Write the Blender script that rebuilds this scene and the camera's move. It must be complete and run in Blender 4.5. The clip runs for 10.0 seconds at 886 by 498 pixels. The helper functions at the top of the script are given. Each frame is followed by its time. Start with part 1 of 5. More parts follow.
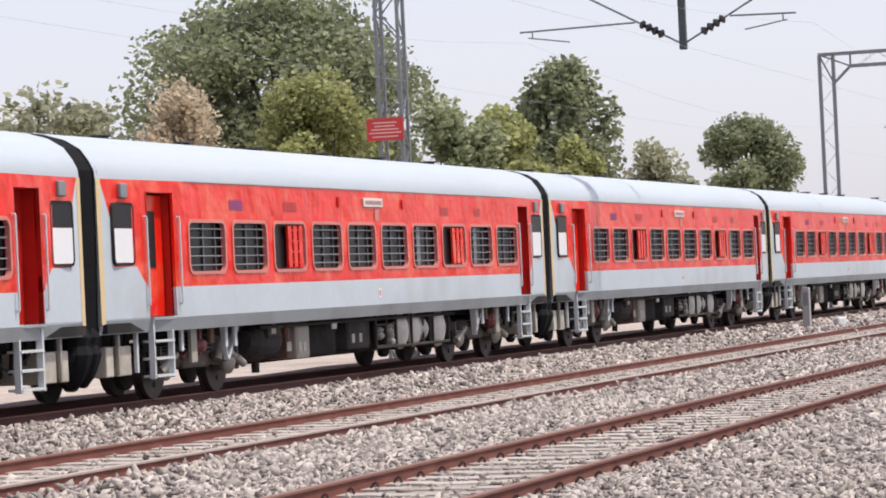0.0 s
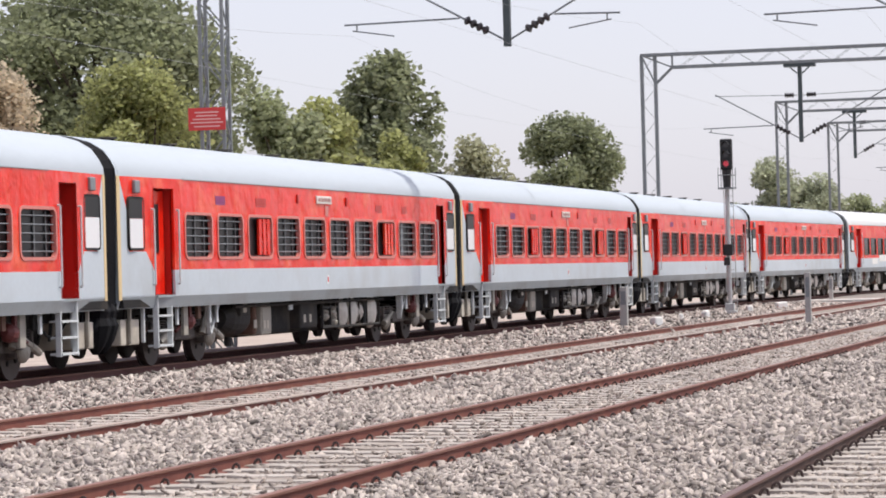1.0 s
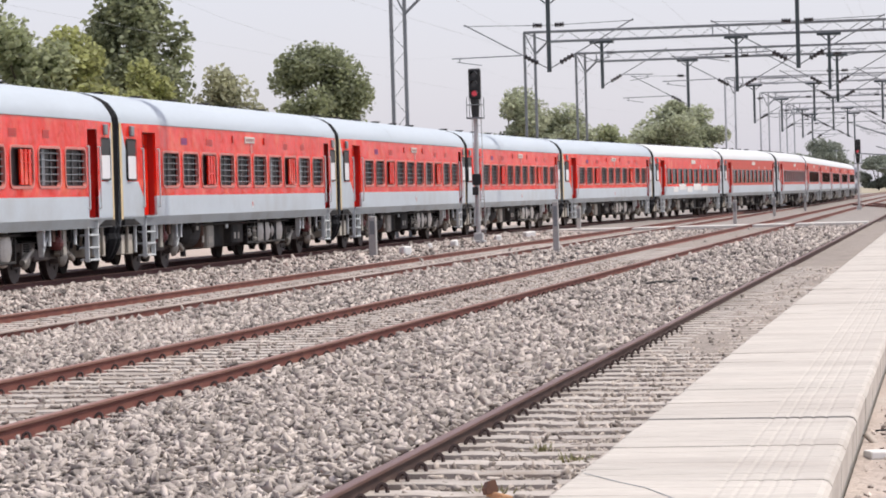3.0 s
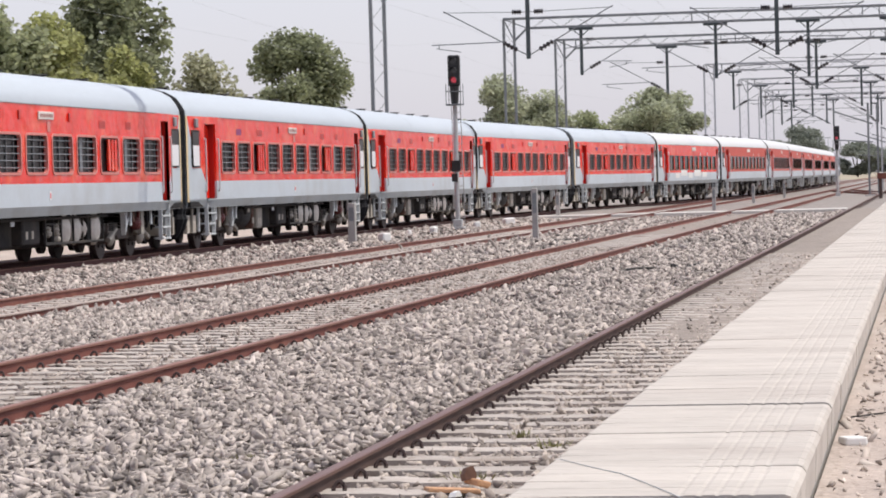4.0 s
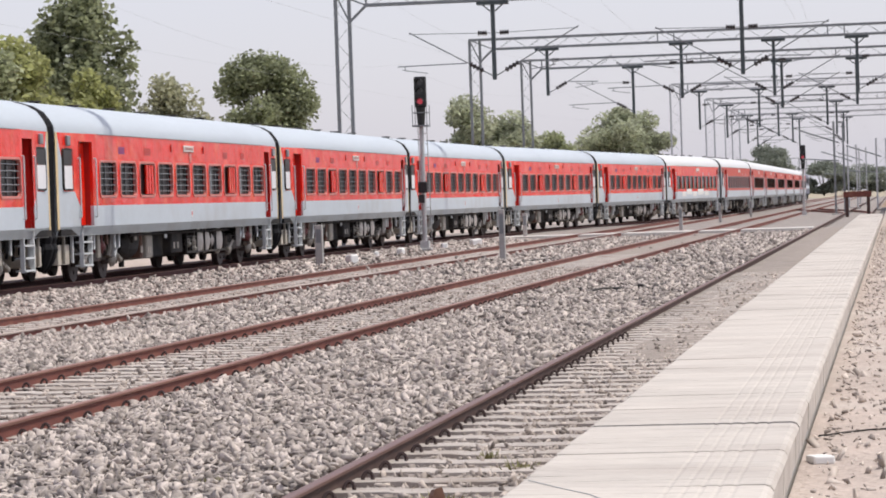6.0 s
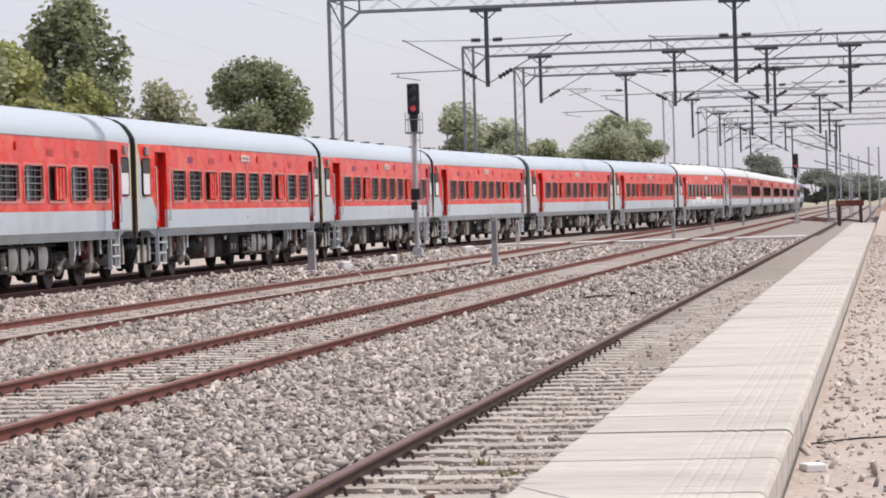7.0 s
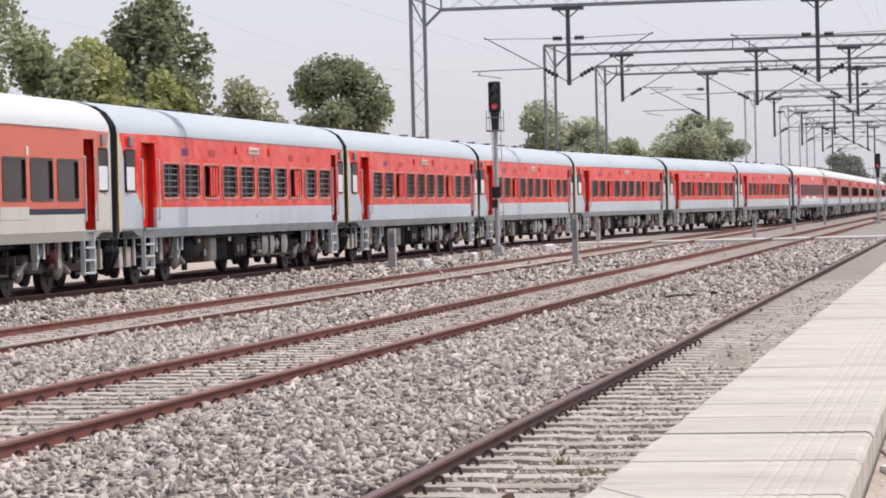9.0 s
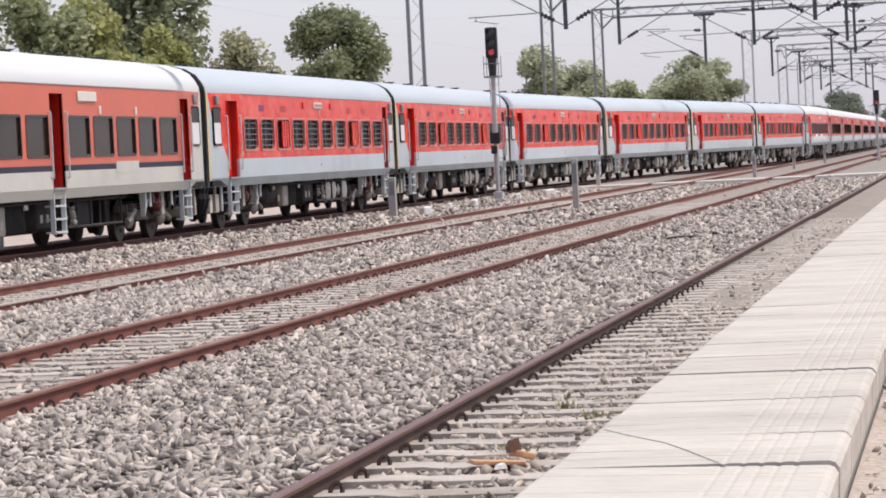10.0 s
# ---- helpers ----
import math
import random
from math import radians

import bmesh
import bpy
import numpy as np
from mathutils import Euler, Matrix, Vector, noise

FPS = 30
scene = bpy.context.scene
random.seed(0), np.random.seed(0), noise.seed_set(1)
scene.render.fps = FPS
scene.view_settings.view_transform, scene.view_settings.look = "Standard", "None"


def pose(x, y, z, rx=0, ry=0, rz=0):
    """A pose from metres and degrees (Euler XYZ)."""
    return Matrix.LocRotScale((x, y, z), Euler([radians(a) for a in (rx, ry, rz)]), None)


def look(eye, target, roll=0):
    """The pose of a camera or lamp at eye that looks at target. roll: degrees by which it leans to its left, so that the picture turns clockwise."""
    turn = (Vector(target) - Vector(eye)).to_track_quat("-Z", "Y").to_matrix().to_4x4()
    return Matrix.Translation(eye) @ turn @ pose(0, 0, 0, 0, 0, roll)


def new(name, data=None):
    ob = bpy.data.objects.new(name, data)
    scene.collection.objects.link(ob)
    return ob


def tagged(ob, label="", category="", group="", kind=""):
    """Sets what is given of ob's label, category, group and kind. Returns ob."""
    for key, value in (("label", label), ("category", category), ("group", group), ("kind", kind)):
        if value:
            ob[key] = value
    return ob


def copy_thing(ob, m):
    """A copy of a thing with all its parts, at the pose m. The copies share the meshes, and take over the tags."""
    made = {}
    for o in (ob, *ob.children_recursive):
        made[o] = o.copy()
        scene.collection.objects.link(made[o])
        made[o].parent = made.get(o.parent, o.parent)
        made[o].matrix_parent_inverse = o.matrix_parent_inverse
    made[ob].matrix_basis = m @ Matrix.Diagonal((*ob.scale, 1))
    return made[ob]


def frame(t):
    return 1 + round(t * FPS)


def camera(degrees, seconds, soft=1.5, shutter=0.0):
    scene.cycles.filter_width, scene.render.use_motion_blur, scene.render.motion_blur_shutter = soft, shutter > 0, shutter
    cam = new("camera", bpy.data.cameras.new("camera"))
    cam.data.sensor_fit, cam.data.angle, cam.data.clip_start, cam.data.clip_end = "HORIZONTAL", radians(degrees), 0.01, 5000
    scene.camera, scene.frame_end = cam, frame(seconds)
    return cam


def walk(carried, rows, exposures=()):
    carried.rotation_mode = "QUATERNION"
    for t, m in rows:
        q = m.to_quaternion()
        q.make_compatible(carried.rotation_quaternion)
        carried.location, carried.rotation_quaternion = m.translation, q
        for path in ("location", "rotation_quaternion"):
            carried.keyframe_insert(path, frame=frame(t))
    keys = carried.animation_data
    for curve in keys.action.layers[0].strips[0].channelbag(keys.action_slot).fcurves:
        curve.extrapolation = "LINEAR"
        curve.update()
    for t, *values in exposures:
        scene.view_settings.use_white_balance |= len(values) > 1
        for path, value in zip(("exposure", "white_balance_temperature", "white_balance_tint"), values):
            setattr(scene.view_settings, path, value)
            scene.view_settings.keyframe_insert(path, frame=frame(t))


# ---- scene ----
# The camera: hand held beside the platform coping, panning along the line.
cam = camera(16.8, 10.0, soft=1.85)
PATH = [
    (0, (-0.209, -6.51, 1.524), (1.6954, -5.8992, 1.5485), -2.7),
    (0.5, (-0.14, -6.481, 1.517), (1.788, -5.947, 1.528), -2.2),
    (1, (-0.075, -6.453, 1.516), (1.862, -5.958, 1.532), -1.5),
    (1.5, (-0.004, -6.443, 1.507), (1.951, -6.023, 1.498), -1.5),
    (2, (0.059, -6.445, 1.495), (2.025, -6.075, 1.475), -1.8),
    (2.5, (0.101, -6.444, 1.484), (2.071, -6.097, 1.445), -1.3),
    (2.7, (0.113, -6.442, 1.485), (2.084, -6.105, 1.452), -1.7),
    (3.8, (0.076, -6.45, 1.488), (2.049, -6.129, 1.447), -1.2),
    (4, (0.07, -6.454, 1.489), (2.043, -6.134, 1.445), -1.6),
    (4.5, (0.064, -6.454, 1.489), (2.038, -6.137, 1.439), -2.0),
    (5, (0.049, -6.452, 1.489), (2.025, -6.143, 1.45), -2.2),
    (5.5, (0.056, -6.457, 1.49), (2.032, -6.145, 1.46), -2.3),
    (5.7, (0.064, -6.457, 1.489), (2.04, -6.152, 1.457), -2.2),
    (6.8, (0.084, -6.45, 1.491), (2.062, -6.156, 1.467), -1.6),
    (7, (0.079, -6.451, 1.487), (2.057, -6.158, 1.461), -1.7),
    (7.5, (0.077, -6.454, 1.488), (2.054, -6.155, 1.456), -2.1),
    (8, (0.078, -6.457, 1.49), (2.053, -6.148, 1.438), -2.3),
    (8.5, (0.068, -6.451, 1.488), (2.042, -6.134, 1.453), -1.2),
    (9, (0.077, -6.451, 1.491), (2.047, -6.105, 1.465), -1.4),
    (9.5, (0.082, -6.456, 1.489), (2.048, -6.091, 1.437), -2.7),
    (10, (0.084, -6.456, 1.488), (2.053, -6.108, 1.427), -2.8),
]
walk(cam, [(t, look(eye, target, roll)) for t, eye, target, roll in PATH],
     exposures=[(0, 0.24), (1, 0.23), (2, 0.20), (4, 0.13), (5, 0.10), (7.5, 0.10), (9, 0.12), (10, 0.14)])

# ---- light: hazy midday sun behind the camera, pale sky ----
SUN_EL, SUN_AZ = radians(64), radians(-78)   # azimuth of the sun, from +x towards +y
world = bpy.data.worlds.new("world")
scene.world = world
world.use_nodes = True
wn = world.node_tree
wn.nodes.clear()
sky = wn.nodes.new("ShaderNodeTexSky")
sky.sky_type, sky.sun_disc = "NISHITA", False
sky.sun_elevation, sky.sun_rotation = SUN_EL, radians(90) - SUN_AZ
sky.air_density, sky.dust_density, sky.ozone_density, sky.altitude = 1.0, 2.0, 1.0, 0
bg = wn.nodes.new("ShaderNodeBackground")
bg.inputs["Strength"].default_value = 0.05
haze = wn.nodes.new("ShaderNodeBackground")      # even dust haze over the whole sky
haze.inputs["Color"].default_value, haze.inputs["Strength"].default_value = (1.0, 0.965, 1.10, 1), 0.52
both = wn.nodes.new("ShaderNodeAddShader")
wo = wn.nodes.new("ShaderNodeOutputWorld")
wn.links.new(sky.outputs[0], bg.inputs[0])
wn.links.new(bg.outputs[0], both.inputs[0])
wn.links.new(haze.outputs[0], both.inputs[1])
wn.links.new(both.outputs[0], wo.inputs[0])
sun_data = bpy.data.lights.new("sun", "SUN")
sun_data.energy, sun_data.angle, sun_data.color = 3.1, radians(3.0), (1.0, 0.945, 0.855)
sun = new("sun", sun_data)
sun_dir = Vector((math.cos(SUN_EL) * math.cos(SUN_AZ), math.cos(SUN_EL) * math.sin(SUN_AZ), math.sin(SUN_EL)))
sun.matrix_world = look(sun_dir * 200, (0, 0, 0))


# ---- materials ----
def material(name, color, rough=0.6, metal=0.0, vary=0.15, size=2.0, fine=30.0, bump=0.0, dirt_sheen=None, dirt_sheen_amount=0.0,
             island=0.0, each=0.0, stretch=(1, 1, 1), spec=0.5, bump_size=None, placed=False, deep=0.02):
    """A surface with two scales of variation, fine relief, optional stains or painted sheen and a change from piece to
    piece.
    """
    m = bpy.data.materials.new(name)
    m.use_nodes = True
    n, l = m.node_tree.nodes, m.node_tree.links
    b = n["Principled BSDF"]
    b.inputs["Roughness"].default_value, b.inputs["Metallic"].default_value = rough, metal
    b.inputs["Specular IOR Level"].default_value = spec
    tc = n.new("ShaderNodeTexCoord")
    mp = n.new("ShaderNodeMapping")
    mp.inputs["Scale"].default_value = stretch
    if placed:
        where = n.new("ShaderNodeNewGeometry")
        l.new(where.outputs["Position"], mp.inputs[0])
    else:
        l.new(tc.outputs["Object"], mp.inputs[0])
    big = n.new("ShaderNodeTexNoise")
    big.inputs["Scale"].default_value, big.inputs["Detail"].default_value = size, 4
    small = n.new("ShaderNodeTexNoise")
    small.inputs["Scale"].default_value, small.inputs["Detail"].default_value = fine, 3
    l.new(mp.outputs[0], big.inputs["Vector"])
    l.new(mp.outputs[0], small.inputs["Vector"])
    add = n.new("ShaderNodeMath")
    add.operation = "ADD"
    l.new(big.outputs["Fac"], add.inputs[0])
    l.new(small.outputs["Fac"], add.inputs[1])
    last = add.outputs[0]
    total = 1.0
    for kind, amount in (("island", island), ("each", each)):
        if amount:
            src = n.new("ShaderNodeNewGeometry" if kind == "island" else "ShaderNodeObjectInfo")
            mul = n.new("ShaderNodeMath")
            mul.operation = "MULTIPLY_ADD"
            mul.inputs[1].default_value = amount
            l.new(src.outputs["Random Per Island" if kind == "island" else "Random"], mul.inputs[0])
            l.new(last, mul.inputs[2])
            last = mul.outputs[0]
            total += amount / 2
    ramp = n.new("ShaderNodeMapRange")
    ramp.inputs["From Min"].default_value, ramp.inputs["From Max"].default_value = total - 0.6, total + 0.6
    ramp.inputs["To Min"].default_value, ramp.inputs["To Max"].default_value = 1 - vary, 1 + vary
    ramp.clamp = False
    l.new(last, ramp.inputs["Value"])
    mix = n.new("ShaderNodeVectorMath")
    mix.operation = "SCALE"
    mix.inputs[0].default_value = color
    l.new(ramp.outputs[0], mix.inputs["Scale"])
    out = mix.outputs[0]
    if dirt_sheen:
        blotch = n.new("ShaderNodeTexNoise")
        blotch.inputs["Scale"].default_value, blotch.inputs["Detail"].default_value = size * 0.6, 6
        l.new(mp.outputs[0], blotch.inputs["Vector"])
        cut = n.new("ShaderNodeMapRange")
        cut.inputs["From Min"].default_value, cut.inputs["From Max"].default_value = 0.5, 0.7
        cut.inputs["To Max"].default_value = dirt_sheen_amount
        l.new(blotch.outputs["Fac"], cut.inputs["Value"])
        mc = n.new("ShaderNodeMix")
        mc.data_type = "RGBA"
        mc.inputs["B"].default_value = (*dirt_sheen, 1)
        l.new(cut.outputs[0], mc.inputs["Factor"])
        l.new(out, mc.inputs["A"])
        out = mc.outputs["Result"]
    l.new(out, b.inputs["Base Color"])
    if bump:
        bn = n.new("ShaderNodeBump")
        bn.inputs["Strength"].default_value, bn.inputs["Distance"].default_value = bump, deep
        src = small
        if bump_size:
            src = n.new("ShaderNodeTexNoise")
            src.inputs["Scale"].default_value, src.inputs["Detail"].default_value = bump_size, 3
            l.new(mp.outputs[0], src.inputs["Vector"])
        l.new(src.outputs["Fac"], bn.inputs["Height"])
        l.new(bn.outputs[0], b.inputs["Normal"])
    return m


def glowing(name, color, strength):
    m = material(name, color, 0.3)
    b = m.node_tree.nodes["Principled BSDF"]
    b.inputs["Emission Color"].default_value, b.inputs["Emission Strength"].default_value = (*color, 1), strength
    return m


# the lighter orange blotches paint wavy reflections into the red, not dirt
M_RED = material("coach_red_paint", (0.80, 0.018, 0.006), 0.26, vary=0.16, size=2.4, fine=6, dirt_sheen=(0.88, 0.12, 0.055), dirt_sheen_amount=0.85, bump=1.0, bump_size=1.8, stretch=(1.1, 1, 0.9), spec=0.42, deep=0.075)
# coach red with the doorway's recess shade painted in; also brackets and stencil marks
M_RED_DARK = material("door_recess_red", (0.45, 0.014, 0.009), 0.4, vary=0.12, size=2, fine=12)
M_SALMON = material("faded_red_paint", (0.66, 0.135, 0.082), 0.4, vary=0.10, size=0.7, fine=8, dirt_sheen=(0.45, 0.14, 0.09), dirt_sheen_amount=0.4, bump=0.15, bump_size=1.6)
M_GREY = material("coach_grey_paint", (0.54, 0.60, 0.655), 0.38, vary=0.08, size=0.8, fine=9, dirt_sheen=(0.36, 0.36, 0.35), dirt_sheen_amount=0.5, bump=0.15, bump_size=1.4)
M_SKIRT = material("skirt_grey_paint", (0.33, 0.36, 0.38), 0.45, vary=0.12, size=1.2, fine=14, dirt_sheen=(0.18, 0.16, 0.14), dirt_sheen_amount=0.5)
M_CREAM = material("faded_cream_paint", (0.62, 0.60, 0.55), 0.45, vary=0.08, size=0.8, fine=9, dirt_sheen=(0.42, 0.38, 0.33), dirt_sheen_amount=0.4)
M_CREAM_SKIRT = material("dusty_cream_skirt", (0.50, 0.48, 0.43), 0.5, vary=0.1, size=1.0, fine=12)
M_BLUE = material("dark_blue_band", (0.020, 0.018, 0.045), 0.55, vary=0.1)
M_ROOF = material("roof_silver_paint", (0.46, 0.51, 0.56), 0.5, vary=0.06, size=0.5, fine=7, dirt_sheen=(0.38, 0.42, 0.46), dirt_sheen_amount=0.5, stretch=(0.4, 2, 1))
M_ROOF_WHITE = material("roof_white_paint", (0.62, 0.63, 0.64), 0.5, vary=0.05, size=0.5, fine=7, dirt_sheen=(0.6, 0.58, 0.55), dirt_sheen_amount=0.4)
M_YELLOW = material("yellow_edge_paint", (0.70, 0.54, 0.30), 0.5, vary=0.1)
M_BELLOWS = material("rubber_bellows", (0.008, 0.008, 0.010), 0.8, vary=0.3, size=3, fine=25, bump=0.4, spec=0.2)
# the interior's gloom is painted in as a dark colour
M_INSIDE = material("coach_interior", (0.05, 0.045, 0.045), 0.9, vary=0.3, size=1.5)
M_BAR = material("window_bar_steel", (0.25, 0.27, 0.29), 0.45, metal=0.3, vary=0.15)
M_MARK = material("faded_violet_mark", (0.26, 0.045, 0.16), 0.6, vary=0.4, size=6)
M_FRAME = material("window_frame_red", (0.62, 0.20, 0.17), 0.4, vary=0.15)
M_PANE = material("dusty_window_glass", (0.010, 0.011, 0.013), 0.3, vary=0.5, size=1.1, fine=5, spec=0.15)
M_SHUTTER = material("half_shut_shutter", (0.11, 0.115, 0.12), 0.5, vary=0.4, size=2.5, fine=10)
M_TINT = material("tinted_brown_glass", (0.030, 0.018, 0.014), 0.12, vary=0.7, size=1.4, fine=5, spec=0.14)
M_FROST = material("frosted_white_glass", (0.80, 0.80, 0.82), 0.3, vary=0.04)
M_BOARD = material("destination_board_white", (0.75, 0.70, 0.66), 0.5, vary=0.08)
M_INK = material("board_lettering", (0.40, 0.22, 0.20), 0.6)
M_BLACK = material("underframe_black", (0.022, 0.021, 0.021), 0.75, vary=0.4, size=3, fine=20, dirt_sheen=(0.09, 0.075, 0.06), dirt_sheen_amount=0.5, spec=0.2)
M_UNDER = material("underframe_dusty_grey", (0.048, 0.045, 0.044), 0.7, vary=0.35, size=3, fine=20, dirt_sheen=(0.12, 0.10, 0.08), dirt_sheen_amount=0.5, spec=0.2)
M_TANK = material("tank_cream_paint", (0.38, 0.35, 0.30), 0.55, vary=0.2, size=3, fine=20, dirt_sheen=(0.16, 0.13, 0.10), dirt_sheen_amount=0.6)
M_BOXCREAM = material("box_cream_paint", (0.56, 0.51, 0.43), 0.55, vary=0.2, size=3, fine=20, dirt_sheen=(0.2, 0.16, 0.13), dirt_sheen_amount=0.5)
M_TANKWHITE = material("air_tank_white", (0.66, 0.62, 0.56), 0.45, vary=0.2, size=3, fine=20, dirt_sheen=(0.3, 0.24, 0.2), dirt_sheen_amount=0.5)
M_BRAKE_RED = material("brake_gear_red", (0.13, 0.030, 0.028), 0.6, vary=0.3, size=4, fine=20)
M_BOGIE = material("dusty_bogie_paint", (0.115, 0.10, 0.092), 0.7, vary=0.35, size=4, fine=25, dirt_sheen=(0.22, 0.18, 0.15), dirt_sheen_amount=0.6, spec=0.25)
M_RUSTY = material("rusty_brown_steel", (0.16, 0.085, 0.06), 0.75, vary=0.4, size=4, fine=25)
# coach red dulled and paled: the haze over far coaches is in the colour
M_RED_HAZED = material("dusty_red_paint", (0.56, 0.075, 0.05), 0.5, vary=0.12, size=0.8, fine=8)
M_LOCO = material("locomotive_dark_paint", (0.09, 0.10, 0.15), 0.45, vary=0.2, size=1.5, fine=10)
M_STEP = material("step_light_grey", (0.60, 0.62, 0.63), 0.5, vary=0.15, size=4, fine=20)
M_WHEEL = material("wheel_steel", (0.07, 0.055, 0.05), 0.55, metal=0.4, vary=0.3, size=6, fine=30)
M_RAIL = material("rusty_rail_side", (0.165, 0.050, 0.036), 0.75, vary=0.3, size=3, fine=40, dirt_sheen=(0.25, 0.10, 0.065), dirt_sheen_amount=0.7)
M_RAILTOP = material("rail_head_worn", (0.24, 0.115, 0.085), 0.5, metal=0.2, vary=0.2, size=4, fine=60, stretch=(0.2, 4, 1))
M_RAILTOP_PALE = material("dusty_rail_head", (0.42, 0.34, 0.30), 0.6, metal=0.1, vary=0.2, size=4, fine=60, stretch=(0.2, 4, 1))
M_RAIL_DARK = material("dark_rail_side", (0.070, 0.038, 0.032), 0.7, vary=0.3, size=3, fine=40, dirt_sheen=(0.14, 0.09, 0.07), dirt_sheen_amount=0.6)
M_RAILTOP_DARK = material("dark_rail_head", (0.16, 0.085, 0.07), 0.45, metal=0.2, vary=0.2, size=4, fine=60, stretch=(0.2, 4, 1))
M_CLIP = material("rail_clip_iron", (0.045, 0.026, 0.024), 0.6, metal=0.3, vary=0.3)
M_SLEEPER = material("concrete_sleeper", (0.425, 0.38, 0.345), 0.85, vary=0.25, size=3, fine=40, each=0.5, bump=0.3, dirt_sheen=(0.22, 0.17, 0.13), dirt_sheen_amount=0.6, placed=True)
M_STONE = material("ballast_stone", (0.40, 0.35, 0.318), 0.85, vary=0.37, size=6, fine=60, island=1.7, bump=0.3)
# near-black: the shade in the gaps between stones is put into the bed's colour
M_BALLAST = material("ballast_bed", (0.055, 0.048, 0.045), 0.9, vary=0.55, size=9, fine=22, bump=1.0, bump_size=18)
M_BALLAST_FINE = material("weathered_ballast", (0.27, 0.24, 0.22), 0.9, vary=0.45, size=4, fine=14, bump=1.0, bump_size=12, dirt_sheen=(0.20, 0.17, 0.15), dirt_sheen_amount=0.6)
M_DUST = material("dusty_fines", (0.29, 0.25, 0.22), 0.95, vary=0.35, size=2.5, fine=35, bump=0.8, bump_size=45, dirt_sheen=(0.19, 0.16, 0.14), dirt_sheen_amount=0.6, placed=True)
M_SOIL = material("dry_soil", (0.43, 0.358, 0.312), 0.95, vary=0.35, size=1.6, fine=45, bump=1.0, bump_size=30, dirt_sheen=(0.54, 0.49, 0.44), dirt_sheen_amount=0.7, placed=True)
M_FIELD = material("dry_field", (0.36, 0.31, 0.23), 0.95, vary=0.25, size=0.02, fine=0.4, dirt_sheen=(0.20, 0.21, 0.11), dirt_sheen_amount=0.6)
M_COPING = material("pale_concrete_coping", (0.495, 0.455, 0.412), 0.85, vary=0.16, size=2.2, fine=11, each=0.5, bump=0.8, bump_size=16, dirt_sheen=(0.40, 0.355, 0.32), dirt_sheen_amount=0.7, stretch=(1.7, 0.7, 1), placed=True)
M_CONCRETE = material("grey_concrete", (0.40, 0.385, 0.37), 0.85, vary=0.2, size=2, fine=20, bump=0.3)
M_PATHWAY = material("whitewashed_concrete", (0.55, 0.52, 0.49), 0.85, vary=0.12, size=1.5, fine=15)
M_STEEL = material("galvanised_steel", (0.21, 0.225, 0.235), 0.55, metal=0.25, vary=0.2, size=2, fine=20)
# galvanised steel with distance haze painted in as a paler grey
M_STEEL_HAZED = material("bright_galvanised_steel", (0.46, 0.47, 0.49), 0.5, metal=0.1, vary=0.15, size=2, fine=20)
M_STEEL_DARK = material("dropper_steel", (0.060, 0.075, 0.080), 0.5, metal=0.3, vary=0.2, size=3, fine=20)
M_INSUL = material("brown_insulator", (0.035, 0.030, 0.032), 0.3, vary=0.2)
M_WIRE = material("copper_wire", (0.42, 0.42, 0.42), 0.5, metal=0.3, vary=0.1)
M_SIGN = material("red_enamel_sign", (0.58, 0.035, 0.035), 0.4, vary=0.1)
M_SIGN_INK = material("pale_sign_lettering", (0.75, 0.45, 0.42), 0.5)
M_SIG_BLACK = material("signal_black", (0.012, 0.012, 0.013), 0.5, vary=0.2)
M_SIG_POST = material("signal_post_paint", (0.46, 0.46, 0.46), 0.5, vary=0.2, size=3, fine=15, dirt_sheen=(0.3, 0.26, 0.23), dirt_sheen_amount=0.5)
M_LENS_OFF = material("dark_lens", (0.05, 0.05, 0.055), 0.1)
M_LENS_RED = glowing("red_signal_lamp", (0.62, 0.06, 0.09), 0.35)
M_BARK = material("bark", (0.10, 0.08, 0.065), 0.9, vary=0.3, size=3, fine=15, bump=0.5, stretch=(1, 1, 0.3))
M_BRICK = material("broken_brick", (0.52, 0.30, 0.17), 0.9, vary=0.25, size=8, fine=50, bump=0.4)
M_BANK = material("brown_earth", (0.30, 0.22, 0.155), 0.95, vary=0.35, size=0.5, fine=6, bump=0.8, bump_size=4, placed=True)
M_RUBBLE = material("buff_rubble", (0.36, 0.31, 0.275), 0.9, vary=0.4, size=5, fine=40, island=1.5)
M_SOILSTONE = material("soil_stones", (0.46, 0.40, 0.355), 0.9, vary=0.4, size=5, fine=40, island=1.5)
# the train's shadow is painted into these dark rust-red bed, sleeper and rail colours
M_BED_SHADED = material("rust_stained_ballast", (0.072, 0.038, 0.034), 0.9, vary=0.5, size=6, fine=22, bump=1.0, bump_size=14)
M_SLEEPER_SHADED = material("stained_sleeper", (0.13, 0.085, 0.072), 0.85, vary=0.3, size=3, fine=30)
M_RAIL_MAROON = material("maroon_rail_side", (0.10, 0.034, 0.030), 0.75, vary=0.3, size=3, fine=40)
M_LITTER = material("white_litter", (0.78, 0.77, 0.75), 0.7, vary=0.05)
M_WEED = material("dry_weed", (0.20, 0.19, 0.08), 0.8, vary=0.3, island=1.0)


